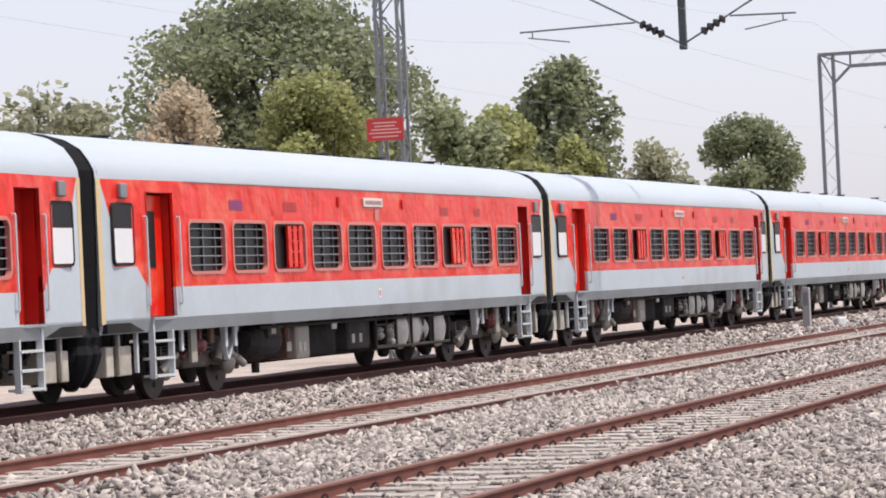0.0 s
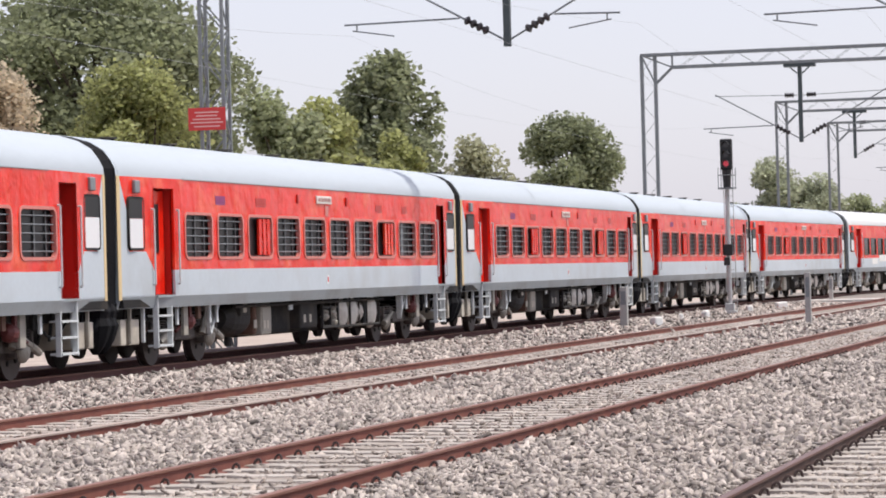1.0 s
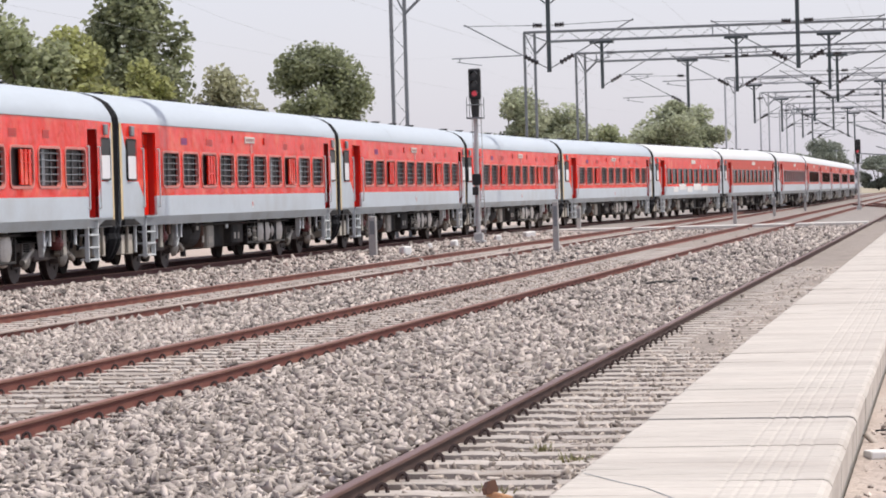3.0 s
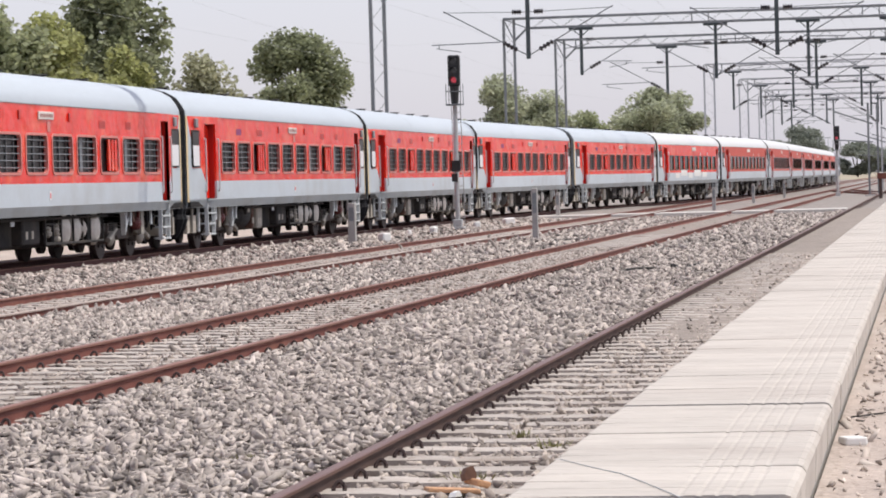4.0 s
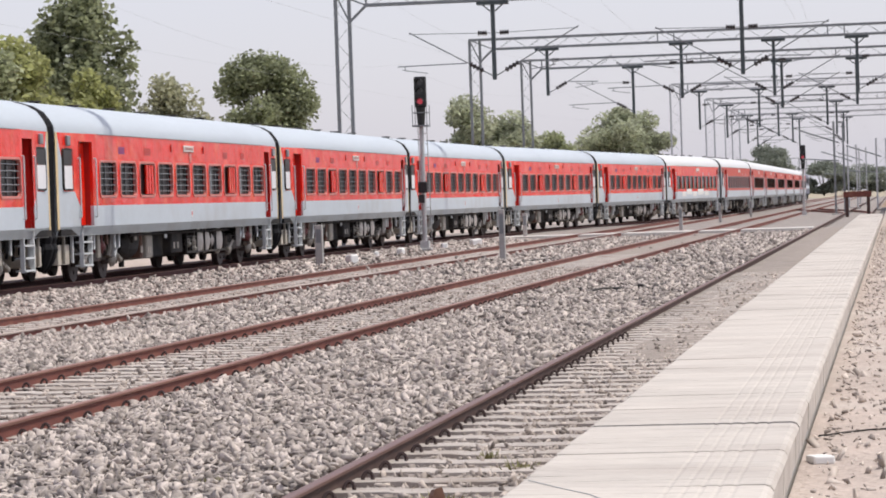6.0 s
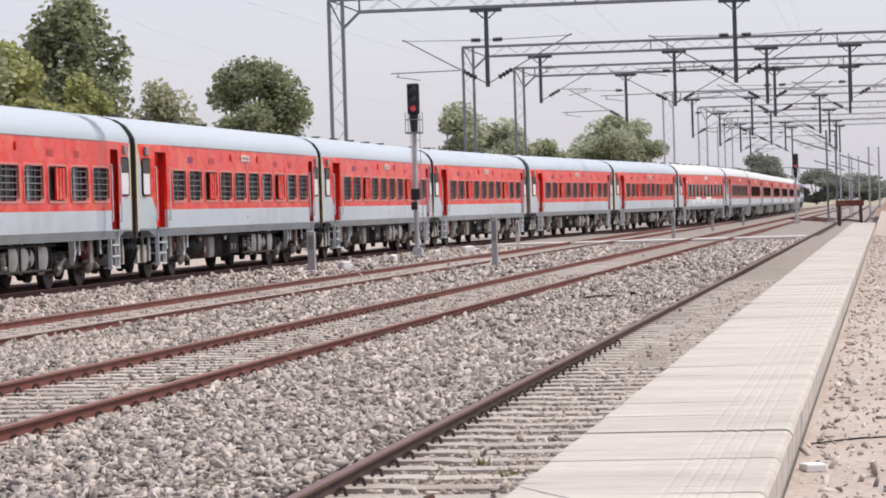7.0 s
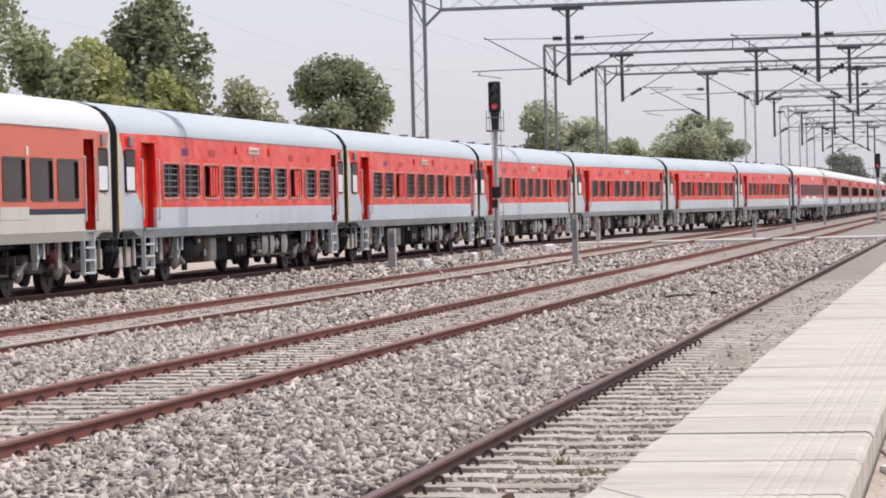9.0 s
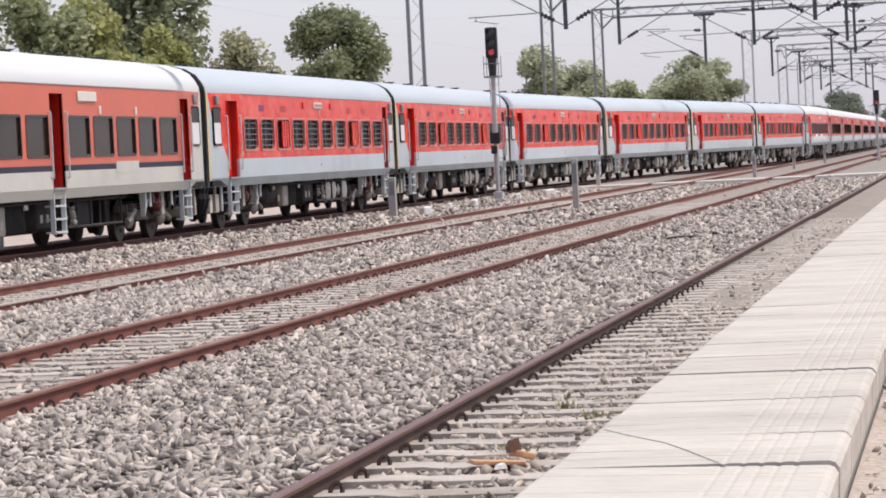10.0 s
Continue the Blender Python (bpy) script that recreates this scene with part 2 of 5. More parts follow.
def leafy(name, color, vary=0.35):
    m = material(name, color, 0.6, vary=vary, size=0.35, fine=2.0, island=1.4)
    b = m.node_tree.nodes["Principled BSDF"]
    n, l = m.node_tree.nodes, m.node_tree.links
    thin = n.new("ShaderNodeBsdfTranslucent")
    l.new(b.inputs["Base Color"].links[0].from_socket, thin.inputs["Color"])
    mixed = n.new("ShaderNodeMixShader")
    mixed.inputs["Fac"].default_value = 0.5
    l.new(b.outputs[0], mixed.inputs[1])
    l.new(thin.outputs[0], mixed.inputs[2])
    l.new(mixed.outputs[0], n["Material Output"].inputs["Surface"])
    return m


M_LEAF_DEEP = leafy("deep_green_leaf", (0.265, 0.29, 0.17))
M_LEAF_MID = leafy("mid_green_leaf", (0.36, 0.39, 0.235))
M_LEAF_LIGHT = leafy("yellow_green_leaf", (0.37, 0.385, 0.165))
M_LEAF_PALE = leafy("pale_olive_leaf", (0.40, 0.40, 0.27))
# distance haze mixed into the leaf colour: greyer, with less contrast
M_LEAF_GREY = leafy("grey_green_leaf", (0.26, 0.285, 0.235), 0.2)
M_LEAF_DRY = leafy("dry_beige_twig", (0.60, 0.51, 0.38), 0.25)
# distance haze mixed into the leaf colour: paler green
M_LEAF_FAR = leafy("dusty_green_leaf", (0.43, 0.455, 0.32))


# ---- mesh helpers ----
def solid(name, bm, mats, parent=None, label="", smooth=False):
    """Links a bmesh as one mesh object, under a parent if one is given."""
    me = bpy.data.meshes.new(name)
    bmesh.ops.recalc_face_normals(bm, faces=bm.faces)
    bm.to_mesh(me)
    bm.free()
    for m in mats if isinstance(mats, (list, tuple)) else [mats]:
        me.materials.append(m)
    if smooth:
        me.polygons.foreach_set("use_smooth", [True] * len(me.polygons))
    ob = new(name, me)
    if parent:
        ob.parent = parent
    if label:
        tagged(ob, label)
    return ob


def part(name, bm, mats, parent, label="", smooth=False):
    return solid(name, bm, mats, parent, label, smooth)


def share(ob, x, y, z, rz=0.0, parent=None):
    """Another object on the same mesh."""
    o = new(ob.name.split(".")[0], ob.data)
    o.parent = parent if parent else ob.parent
    o.location, o.rotation_euler = (x, y, z), (0, 0, radians(rz))
    return o


def empty(name, m=None):
    ob = new(name)
    ob.empty_display_size = 0.2
    if m is not None:
        ob.matrix_basis = m
    return ob


def box(bm, x0, x1, y0, y1, z0, z1, bevel=0.0, mat=0):
    made = bmesh.ops.create_cube(bm, size=1.0)["verts"]
    bmesh.ops.scale(bm, vec=(x1 - x0, y1 - y0, z1 - z0), verts=made)
    bmesh.ops.translate(bm, vec=((x0 + x1) / 2, (y0 + y1) / 2, (z0 + z1) / 2), verts=made)
    faces = {f for v in made for f in v.link_faces}
    if bevel:
        edges = list({e for v in made for e in v.link_edges})
        res = bmesh.ops.bevel(bm, geom=edges, offset=bevel, segments=2, affect="EDGES", profile=0.5)
        faces |= set(res["faces"])
    for f in faces:
        if f.is_valid:
            f.material_index = mat
    return bm


def rod(bm, a, b, r, sides=8, r2=None, mat=0):
    """A round bar from a to b."""
    a, b = Vector(a), Vector(b)
    turn = (b - a).to_track_quat("Z", "Y").to_matrix().to_4x4()
    res = bmesh.ops.create_cone(bm, cap_ends=True, segments=sides, radius1=r, radius2=r if r2 is None else r2,
                                depth=(b - a).length, matrix=Matrix.Translation((a + b) / 2) @ turn)
    for f in {f for v in res["verts"] for f in v.link_faces}:
        f.material_index = mat
    return bm


def beam(bm, a, b, w, h, mat=0):
    """A flat-sided bar from a to b, w wide and h deep."""
    a, b = Vector(a), Vector(b)
    turn = (b - a).to_track_quat("Z", "Y").to_matrix().to_4x4()
    made = bmesh.ops.create_cube(bm, size=1.0)["verts"]
    bmesh.ops.scale(bm, vec=(w, h, (b - a).length), verts=made)
    bmesh.ops.transform(bm, matrix=Matrix.Translation((a + b) / 2) @ turn, verts=made)
    for f in {f for v in made for f in v.link_faces}:
        f.material_index = mat
    return bm


def lathe(bm, a, b, radii, sides=9):
    """A turned shape from a to b, one ring for each radius."""
    a, b = Vector(a), Vector(b)
    turn = (b - a).to_track_quat("Z", "Y").to_matrix()
    rings = []
    for k, r in enumerate(radii):
        c = a.lerp(b, k / (len(radii) - 1))
        rings.append([bm.verts.new(c + turn @ Vector((r * math.cos(2 * math.pi * i / sides), r * math.sin(2 * math.pi * i / sides), 0))) for i in range(sides)])
    for p, q in zip(rings, rings[1:]):
        for i in range(sides):
            bm.faces.new((p[i], p[(i + 1) % sides], q[(i + 1) % sides], q[i]))
    bm.faces.new(rings[0])
    bm.faces.new(rings[-1])
    return bm


def tube(bm, pts, r, sides=5):
    """A bent round bar through points, one closed skin."""
    pts = [Vector(p) for p in pts]
    rings = []
    for k, p in enumerate(pts):
        along = pts[min(k + 1, len(pts) - 1)] - pts[max(k - 1, 0)]
        turn = along.to_track_quat("Z", "Y").to_matrix()
        rings.append([bm.verts.new(p + turn @ Vector((r * math.cos(2 * math.pi * i / sides), r * math.sin(2 * math.pi * i / sides), 0))) for i in range(sides)])
    for p, q in zip(rings, rings[1:]):
        for i in range(sides):
            bm.faces.new((p[i], p[(i + 1) % sides], q[(i + 1) % sides], q[i]))
    bm.faces.new(rings[0])
    bm.faces.new(rings[-1])
    return bm


def extrude_profile(bm, profile, stations, closed=True, mats=None, caps=True):
    """Sweeps a profile of (y, z) along stations of (x, y, z, scale_y)."""
    rings = [[bm.verts.new((x, y + p[0] * s, z + p[1])) for p in profile] for x, y, z, s in stations]
    n = len(profile)
    for a, b in zip(rings, rings[1:]):
        for i in range(n if closed else n - 1):
            f = bm.faces.new((a[i], a[(i + 1) % n], b[(i + 1) % n], b[i]))
            if mats:
                f.material_index = mats[i]
    if caps and closed:
        bm.faces.new(rings[0])
        bm.faces.new(rings[-1])
    return bm


def ring_frame(bm, x0, x1, z0, z1, y0, y1, wide, radius=0.1, mat=0, seg=4):
    """A rounded-rectangle ring in the xz plane, from depth y0 to y1."""
    def loop(g):
        r = max(radius - g, 0.01)
        pts = []
        for cx, cz, a0 in ((x1 - g - r, z1 - g - r, 0), (x0 + g + r, z1 - g - r, 90), (x0 + g + r, z0 + g + r, 180), (x1 - g - r, z0 + g + r, 270)):
            for k in range(seg + 1):
                a = radians(a0 + 90 * k / seg)
                pts.append((cx + r * math.cos(a), cz + r * math.sin(a)))
        return pts
    out, inn = loop(0), loop(wide)
    n = len(out)
    vo0, vi0 = [bm.verts.new((x, y0, z)) for x, z in out], [bm.verts.new((x, y0, z)) for x, z in inn]
    vo1, vi1 = [bm.verts.new((x, y1, z)) for x, z in out], [bm.verts.new((x, y1, z)) for x, z in inn]
    for i in range(n):
        j = (i + 1) % n
        for q in ((vo0[i], vo0[j], vi0[j], vi0[i]), (vo0[i], vo1[i], vo1[j], vo0[j]), (vi0[i], vi0[j], vi1[j], vi1[i])):
            bm.faces.new(q).material_index = mat
    return bm


# ---- the plan ----
GAUGE = 1.745                     # rail centre to rail centre
T1, T2, T3, T4 = -4.18, 0.8725, 5.85, 12.82


def line_y(x):
    """The train's track: straight, then by a turnout curve across to the third track."""
    d, r, c0 = T4 - T3, 419.0, 112.5
    run = 33.0
    slope = run / r
    drop = run * run / (2 * r)
    mid = (d - 2 * drop) / slope
    u = x - c0
    if u <= 0:
        return T4
    if u <= run:
        return T4 - u * u / (2 * r)
    if u <= run + mid:
        return T4 - drop - slope * (u - run)
    if u <= 2 * run + mid:
        w = 2 * run + mid - u
        return T3 + w * w / (2 * r)
    return T3


# ---- ground ----
def make_ground():
    bm = bmesh.new()
    # one sheet: far field outside, formation in the middle, raised soil beside the platform
    xs = [-900, -200, -60, -20, -5, 5, 15, 30, 50, 70, 90, 110, 130, 160, 200, 260, 340, 450, 600, 900, 1600, 3500]
    ys = [-2500, -600, -150, -60, -25, -12, -8.5, -6.6, -6.17, -6.12, -3.0, 3.4, 8.0, 9.6, 11.0, 15.5, 18, 24, 40, 80, 200, 700, 2800]

    def height(x, y):
        if y <= -6.15:
            return 0.72 + (0.0 if y > -9 else min(0.5, (-9 - y) * 0.02)) if x < 400 else 0.1
        if y <= 7:
            return -0.30
        if y <= 15:
            return -0.24
        return -0.17
    grid = [[bm.verts.new((x, y, height(x, y))) for y in ys] for x in xs]
    for i in range(len(xs) - 1):
        for j in range(len(ys) - 1):
            f = bm.faces.new((grid[i][j], grid[i + 1][j], grid[i + 1][j + 1], grid[i][j + 1]))
            yc, xc = (ys[j] + ys[j + 1]) / 2, (xs[i] + xs[i + 1]) / 2
            f.material_index = 1 if (-26 < yc < 26 and -60 < xc < 700) else 0
    g = solid("ground", bm, [M_FIELD, M_SOIL])
    tagged(g, "dry sandy ground with sparse growth beside the railway", "ground", kind="structure")


def bed_height(x, y):
    """The ballast surface."""
    if 4.1 < y < 4.9:
        return -0.16 + 0.02 * min(1.0, (y - 4.1) / 0.6)
    if y < -2.2:
        return -0.16 + 0.05 * min(1.0, (-2.2 - y) / 0.8) if y > -3.1 else -0.2
    if y < 7.6:
        return -0.16
    if y < 9.4:
        return -0.16 + (y - 7.6) / 1.8 * 0.085
    if y < 10.6:
        return -0.085
    if y < 11.3:
        return -0.085 - (y - 10.6) / 0.7 * 0.12
    if y > 14.4:
        return -0.08
    return -0.16


def make_ballast_bed():
    xs = np.concatenate([np.arange(-20, 130, 2.0), np.arange(130, 620, 10.0)])
    ys = np.array([-6.1, -5, -4, -3.2, -3, -2, -1, 0, 1, 2, 3, 4, 4.1, 4.4, 4.7, 4.89, 4.91, 6, 7, 7.6, 8.2, 8.8, 9.4, 10, 10.6, 11.0, 11.3, 12, 13, 14, 15, 15.6, 16.4])
    bm = bmesh.new()
    rng = np.random.default_rng(3)
    grid = [[bm.verts.new((x, y, (bed_height(x, y) + rng.uniform(-0.02, 0.02)) if y < 16 else -0.3)) for y in ys] for x in xs]
    for i in range(len(xs) - 1):
        for j in range(len(ys) - 1):
            f = bm.faces.new((grid[i][j], grid[i + 1][j], grid[i + 1][j + 1], grid[i][j + 1]))
            # the strip under the train gets the colour with its shadow painted in
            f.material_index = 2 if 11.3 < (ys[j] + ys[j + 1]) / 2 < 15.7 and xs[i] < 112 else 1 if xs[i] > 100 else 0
    b = solid("ballast", bm, [M_BALLAST, M_BALLAST_FINE, M_BED_SHADED], smooth=True)
    tagged(b, "grey crushed-stone ballast bed under the tracks", "ballast", kind="structure")
    return b


def stones_object(name, centres, sizes, mat, label, parent=None, seed=5, flat=0.44):
    """Many angular stones in one mesh, each a jittered block."""
    rng = np.random.default_rng(seed)
    n = len(centres)
    cube = np.array([[x, y, z] for x in (-1, 1) for y in (-1, 1) for z in (-1, 1)], float)
    v = cube[None] * rng.uniform(0.22, 1.0, (n, 8, 3)) * 0.66
    v *= (sizes[:, None] * rng.uniform(0.60, 1.25, (n, 3)) * np.array([1.5, 0.80, flat]))[:, None, :]
    turn, lean, way = rng.uniform(0, 2 * np.pi, n), rng.normal(0, 0.85, n), rng.uniform(0, 2 * np.pi, n)
    q1 = np.stack([np.cos(lean / 2), np.sin(lean / 2) * np.cos(way), np.sin(lean / 2) * np.sin(way), 0 * lean], 1)
    cz, sz = np.cos(turn / 2), np.sin(turn / 2)
    q = np.stack([q1[:, 0] * cz, q1[:, 1] * cz + q1[:, 2] * sz, q1[:, 2] * cz - q1[:, 1] * sz, q1[:, 0] * sz], 1)
    q /= np.linalg.norm(q, axis=1)[:, None]
    w, x, y, z = q.T
    rot = np.stack([1 - 2 * (y * y + z * z), 2 * (x * y - z * w), 2 * (x * z + y * w),
                    2 * (x * y + z * w), 1 - 2 * (x * x + z * z), 2 * (y * z - x * w),
                    2 * (x * z - y * w), 2 * (y * z + x * w), 1 - 2 * (x * x + y * y)], -1).reshape(n, 3, 3)
    v = np.einsum("nij,nkj->nki", rot, v) + centres[:, None, :]
    quads = np.array([[0, 1, 3, 2], [4, 6, 7, 5], [0, 4, 5, 1], [2, 3, 7, 6], [0, 2, 6, 4], [1, 5, 7, 3]])
    f = (quads[None] + 8 * np.arange(n)[:, None, None]).reshape(-1)
    me = bpy.data.meshes.new(name)
    me.vertices.add(8 * n)
    me.vertices.foreach_set("co", v.reshape(-1).astype(np.float32))
    me.loops.add(len(f))
    me.loops.foreach_set("vertex_index", f.astype(np.int32))
    me.polygons.add(6 * n)
    me.polygons.foreach_set("loop_start", np.arange(0, 24 * n, 4, dtype=np.int32))
    me.update(calc_edges=True)
    me.validate()
    me.materials.append(mat)
    ob = new(name, me)
    if parent:
        ob.parent = parent
    tagged(ob, label, "stones", kind="stuff")
    return ob


def clear_of_rails(c):
    """True where a stone may lie: off the rails and off the sleepers' bare tops."""
    ok = np.ones(len(c), bool)
    for t in (T1, T2, T3, T4):
        for s in (-0.5, 0.5):
            ok &= np.abs(c[:, 1] - (t + s * GAUGE)) > 0.13
    return ok


def make_infill():
    """Dust and fines that fill the tracks level with the sleepers."""
    for name, t, x0, x1, z in (("track_infill", T2, 6, 130, -0.134), ("track_infill", T3, 6, 130, -0.130), ("track_infill", T1, 6, 29, -0.124), ("track_infill", T1, 29, 130, -0.100)):
        bm = bmesh.new()
        rng = np.random.default_rng(int(abs(t) * 10))
        xs, ys = np.arange(x0, x1, 0.5), np.linspace(-0.82, 0.82, 7) if t != T1 else np.linspace(-1.7, 0.82, 9)
        grid = [[bm.verts.new((x, t + y, z + rng.uniform(-0.006, 0.004) - (0.03 if x == x0 else 0))) for y in ys] for x in xs]
        for i in range(len(xs) - 1):
            for j in range(len(ys) - 1):
                bm.faces.new((grid[i][j], grid[i + 1][j], grid[i + 1][j + 1], grid[i][j + 1]))
        o = solid(name, bm, M_DUST, smooth=True)
        tagged(o, "buff dust and fine gravel filling the track", "gravel", kind="structure")


def make_stones():
    rng = np.random.default_rng(11)
    # strips: x range, y range, stones per square metre, size
    strips = [(13, 26, -3.2, 3.2, 640, 0.056), (26, 40, -3.2, 5.0, 320, 0.071), (40, 66, -3.2, 11.2, 125, 0.082),
              (20, 40, 3.2, 11.2, 150, 0.080), (66, 120, -3.2, 11.2, 30, 0.115)]
    fines = [(13, 32, -5.5, -3.2, 420, 0.046), (32, 60, -5.5, -3.2, 130, 0.055)]
    cs, ss = [], []
    for x0, x1, y0, y1, dens, size in strips + fines:
        n = int((x1 - x0) * (y1 - y0) * dens)
        x, y = rng.uniform(x0, x1, n), rng.uniform(y0, y1, n)
        # only the wedge that lies along the view is worth stones
        near = (y + 6.5) < 0.50 * x + 1.0
        z = np.array([bed_height(a, b) for a, b in zip(x, y)]) + rng.uniform(-0.035, 0.06, n)
        for t, bare in ((T1, 0.62), (T2, 0.97), (T3, 0.9)):
            inside = np.abs(y - t) < 0.86
            phase = np.abs((x / 0.6) % 1.0 - 0.5) * 0.6
            z[inside] = z[inside] - 0.012 if t != T1 else rng.uniform(-0.145, -0.108, inside.sum())
            near &= ~(inside & (phase < 0.15) & (rng.random(n) < bare))
            near &= ~(inside & (rng.random(n) < (0.10 if t == T1 else 0.98)))
        c = np.stack([x, y, z], 1)[near]
        c = c[clear_of_rails(c)]
        cs.append(c)
        ss.append(rng.uniform(0.6, 1.35, len(c)) * size)
    n = len(strips)
    stones_object("ballast_stones", np.concatenate(cs[:n]), np.concatenate(ss[:n]), M_STONE, "loose angular grey and buff ballast stones")
    # gravel that has crept between the sleepers of the middle tracks
    for t, x0, x1, dens in ((T2, 16, 70, 55), (T3, 24, 80, 40)):
        k = int((x1 - x0) * 1.5 * dens)
        x = rng.uniform(x0, x1, k)
        c = np.stack([x, t + rng.uniform(-0.75, 0.75, k), rng.uniform(-0.135, -0.118, k)], 1)
        c = c[(np.abs((x / 0.6) % 1.0 - 0.5) * 0.6 > 0.11) | (rng.random(k) < 0.12)]
        cs.append(c)
        ss.append(rng.uniform(0.6, 1.35, len(c)) * 0.05)
    stones_object("track_rubble", np.concatenate(cs[n:]), np.concatenate(ss[n:]), M_RUBBLE, "small buff rubble lying between the sleepers", seed=9)


# ---- tracks ----
RAIL_PROFILE = [(-0.075, -0.170), (0.075, -0.170), (0.075, -0.158), (0.012, -0.140), (0.010, -0.040), (0.034, -0.030),
                (0.036, -0.008), (0.028, 0.0), (-0.028, 0.0), (-0.036, -0.008), (-0.034, -0.030), (-0.010, -0.040), (-0.012, -0.140), (-0.075, -0.158)]
RAIL_PROFILE = [(y * 0.85, z * 0.84) for y, z in RAIL_PROFILE]
RAIL_MATS = [0, 0, 0, 0, 0, 1, 1, 1, 1, 1, 0, 0, 0, 0]


def rail_mesh(track, offsets, mats, label):
    bm = bmesh.new()
    extrude_profile(bm, RAIL_PROFILE, [(x, y, 0, 1) for x, y in offsets], mats=RAIL_MATS)
    return part("rail", bm, mats, track, label)


def sleeper_mesh(track, mat):
    bm = bmesh.new()
    extrude_profile(bm, [(-1.375, -0.33), (1.375, -0.33), (1.375, -0.175), (1.30, -0.146), (0.55, -0.146), (0.45, -0.156),
                         (-0.45, -0.156), (-0.55, -0.146), (-1.30, -0.146), (-1.375, -0.175)],
                    [(-0.125, 0, 0, 1), (-0.11, 0, 0.004, 1), (0.11, 0, 0.004, 1), (0.125, 0, 0, 1)])
    return part("sleeper", bm, mat, track)


def clip_mesh(track):
    """A spring clip: a looped round bar on a small plate."""
    bm = bmesh.new()
    tube(bm, [(0.030 * math.cos(a), 0.020 * math.sin(a) - 0.01, -0.142 + 0.046 * math.sin(a)) for a in [math.pi * k / 7 for k in range(8)]], 0.0125)
    return part("rail_clip", bm, M_CLIP, track)


def make_track(centre, x0, x1, sleepers_to, clips_to, mats, label, path=None, x_sleeper0=6.0, pale_near=False, lift=0.03, sleeper=M_SLEEPER):
    track = empty("railway_track")
    tagged(track, label, "railway track", "railway tracks")
    for s in (-0.5, 0.5):
        if path:
            xs = [x0] + [x for x in range(int(x0) + 10, int(x1), 4)] + [x1]
            offs = [(x, path(x) + s * GAUGE) for x in xs]
        else:
            offs = [(x, centre + s * GAUGE) for x in [x0] + list(range(int(x0) + 30, int(x1), 60)) + [x1]]
        rail_mesh(track, offs, [mats[0], M_RAILTOP_PALE] if pale_near and s < 0 else mats, "rusty steel rail")
    first = sleeper_mesh(track, sleeper)
    n = int((sleepers_to - x_sleeper0) / 0.6)
    for k in range(n):
        x = x_sleeper0 + 0.3 + 0.6 * k
        x = math.floor(x / 0.6 + 0.01) * 0.6 + 0.3
        y = path(x) if path else centre
        if k == 0:
            first.location = (x, y, lift)
        else:
            share(first, x, y, lift)
    if clips_to:
        c = clip_mesh(track)
        c.location = (round(x_sleeper0 / 0.6) * 0.6 + 0.3, centre - GAUGE / 2 - 0.1, lift)
        k = 0
        x = c.location.x
        while x < clips_to:
            for s in (-0.5, 0.5):
                for side in (-0.098, 0.098):
                    if k:
                        share(c, x, centre + s * GAUGE + side, lift, 90 if side > 0 else -90)
                    k += 1
            x += 0.6
    return track


def make_tracks():
    red = [M_RAIL, M_RAILTOP]
    make_track(T1, -10, 640, 60, 34, [M_RAIL_DARK, M_RAILTOP_DARK], "track of dark worn rails on concrete sleepers beside the platform", x_sleeper0=9.0, lift=0.052)
    make_track(T2, -10, 900, 84, 54, red, "track of rust-red rails on pale concrete sleepers", x_sleeper0=15.0)
    make_track(T3, -10, 900, 96, 0, red, "track of rust-red rails on concrete sleepers in ballast", x_sleeper0=24.0, pale_near=True)
    # rails and sleepers under the train are coloured darker to add to its shadow
    make_track(T4, -10, 238, 130, 0, [M_RAIL_MAROON, M_RAILTOP], "track of dark rust-red rails under the train, curving across", path=line_y, x_sleeper0=32.0, sleeper=M_SLEEPER_SHADED)
    # crossover between the first two tracks, far ahead
    cross = empty("crossover_track")
    tagged(cross, "crossover rails joining two tracks far along the line", "railway track", "railway tracks")

    def ease(x):
        u = min(max((x - 190) / 75, 0), 1)
        return T1 + (T2 - T1) * (3 * u * u - 2 * u ** 3)
    for s in (-0.5, 0.5):
        rail_mesh(cross, [(x, ease(x) + s * GAUGE) for x in range(190, 266, 5)], red, "rusty crossover rail")


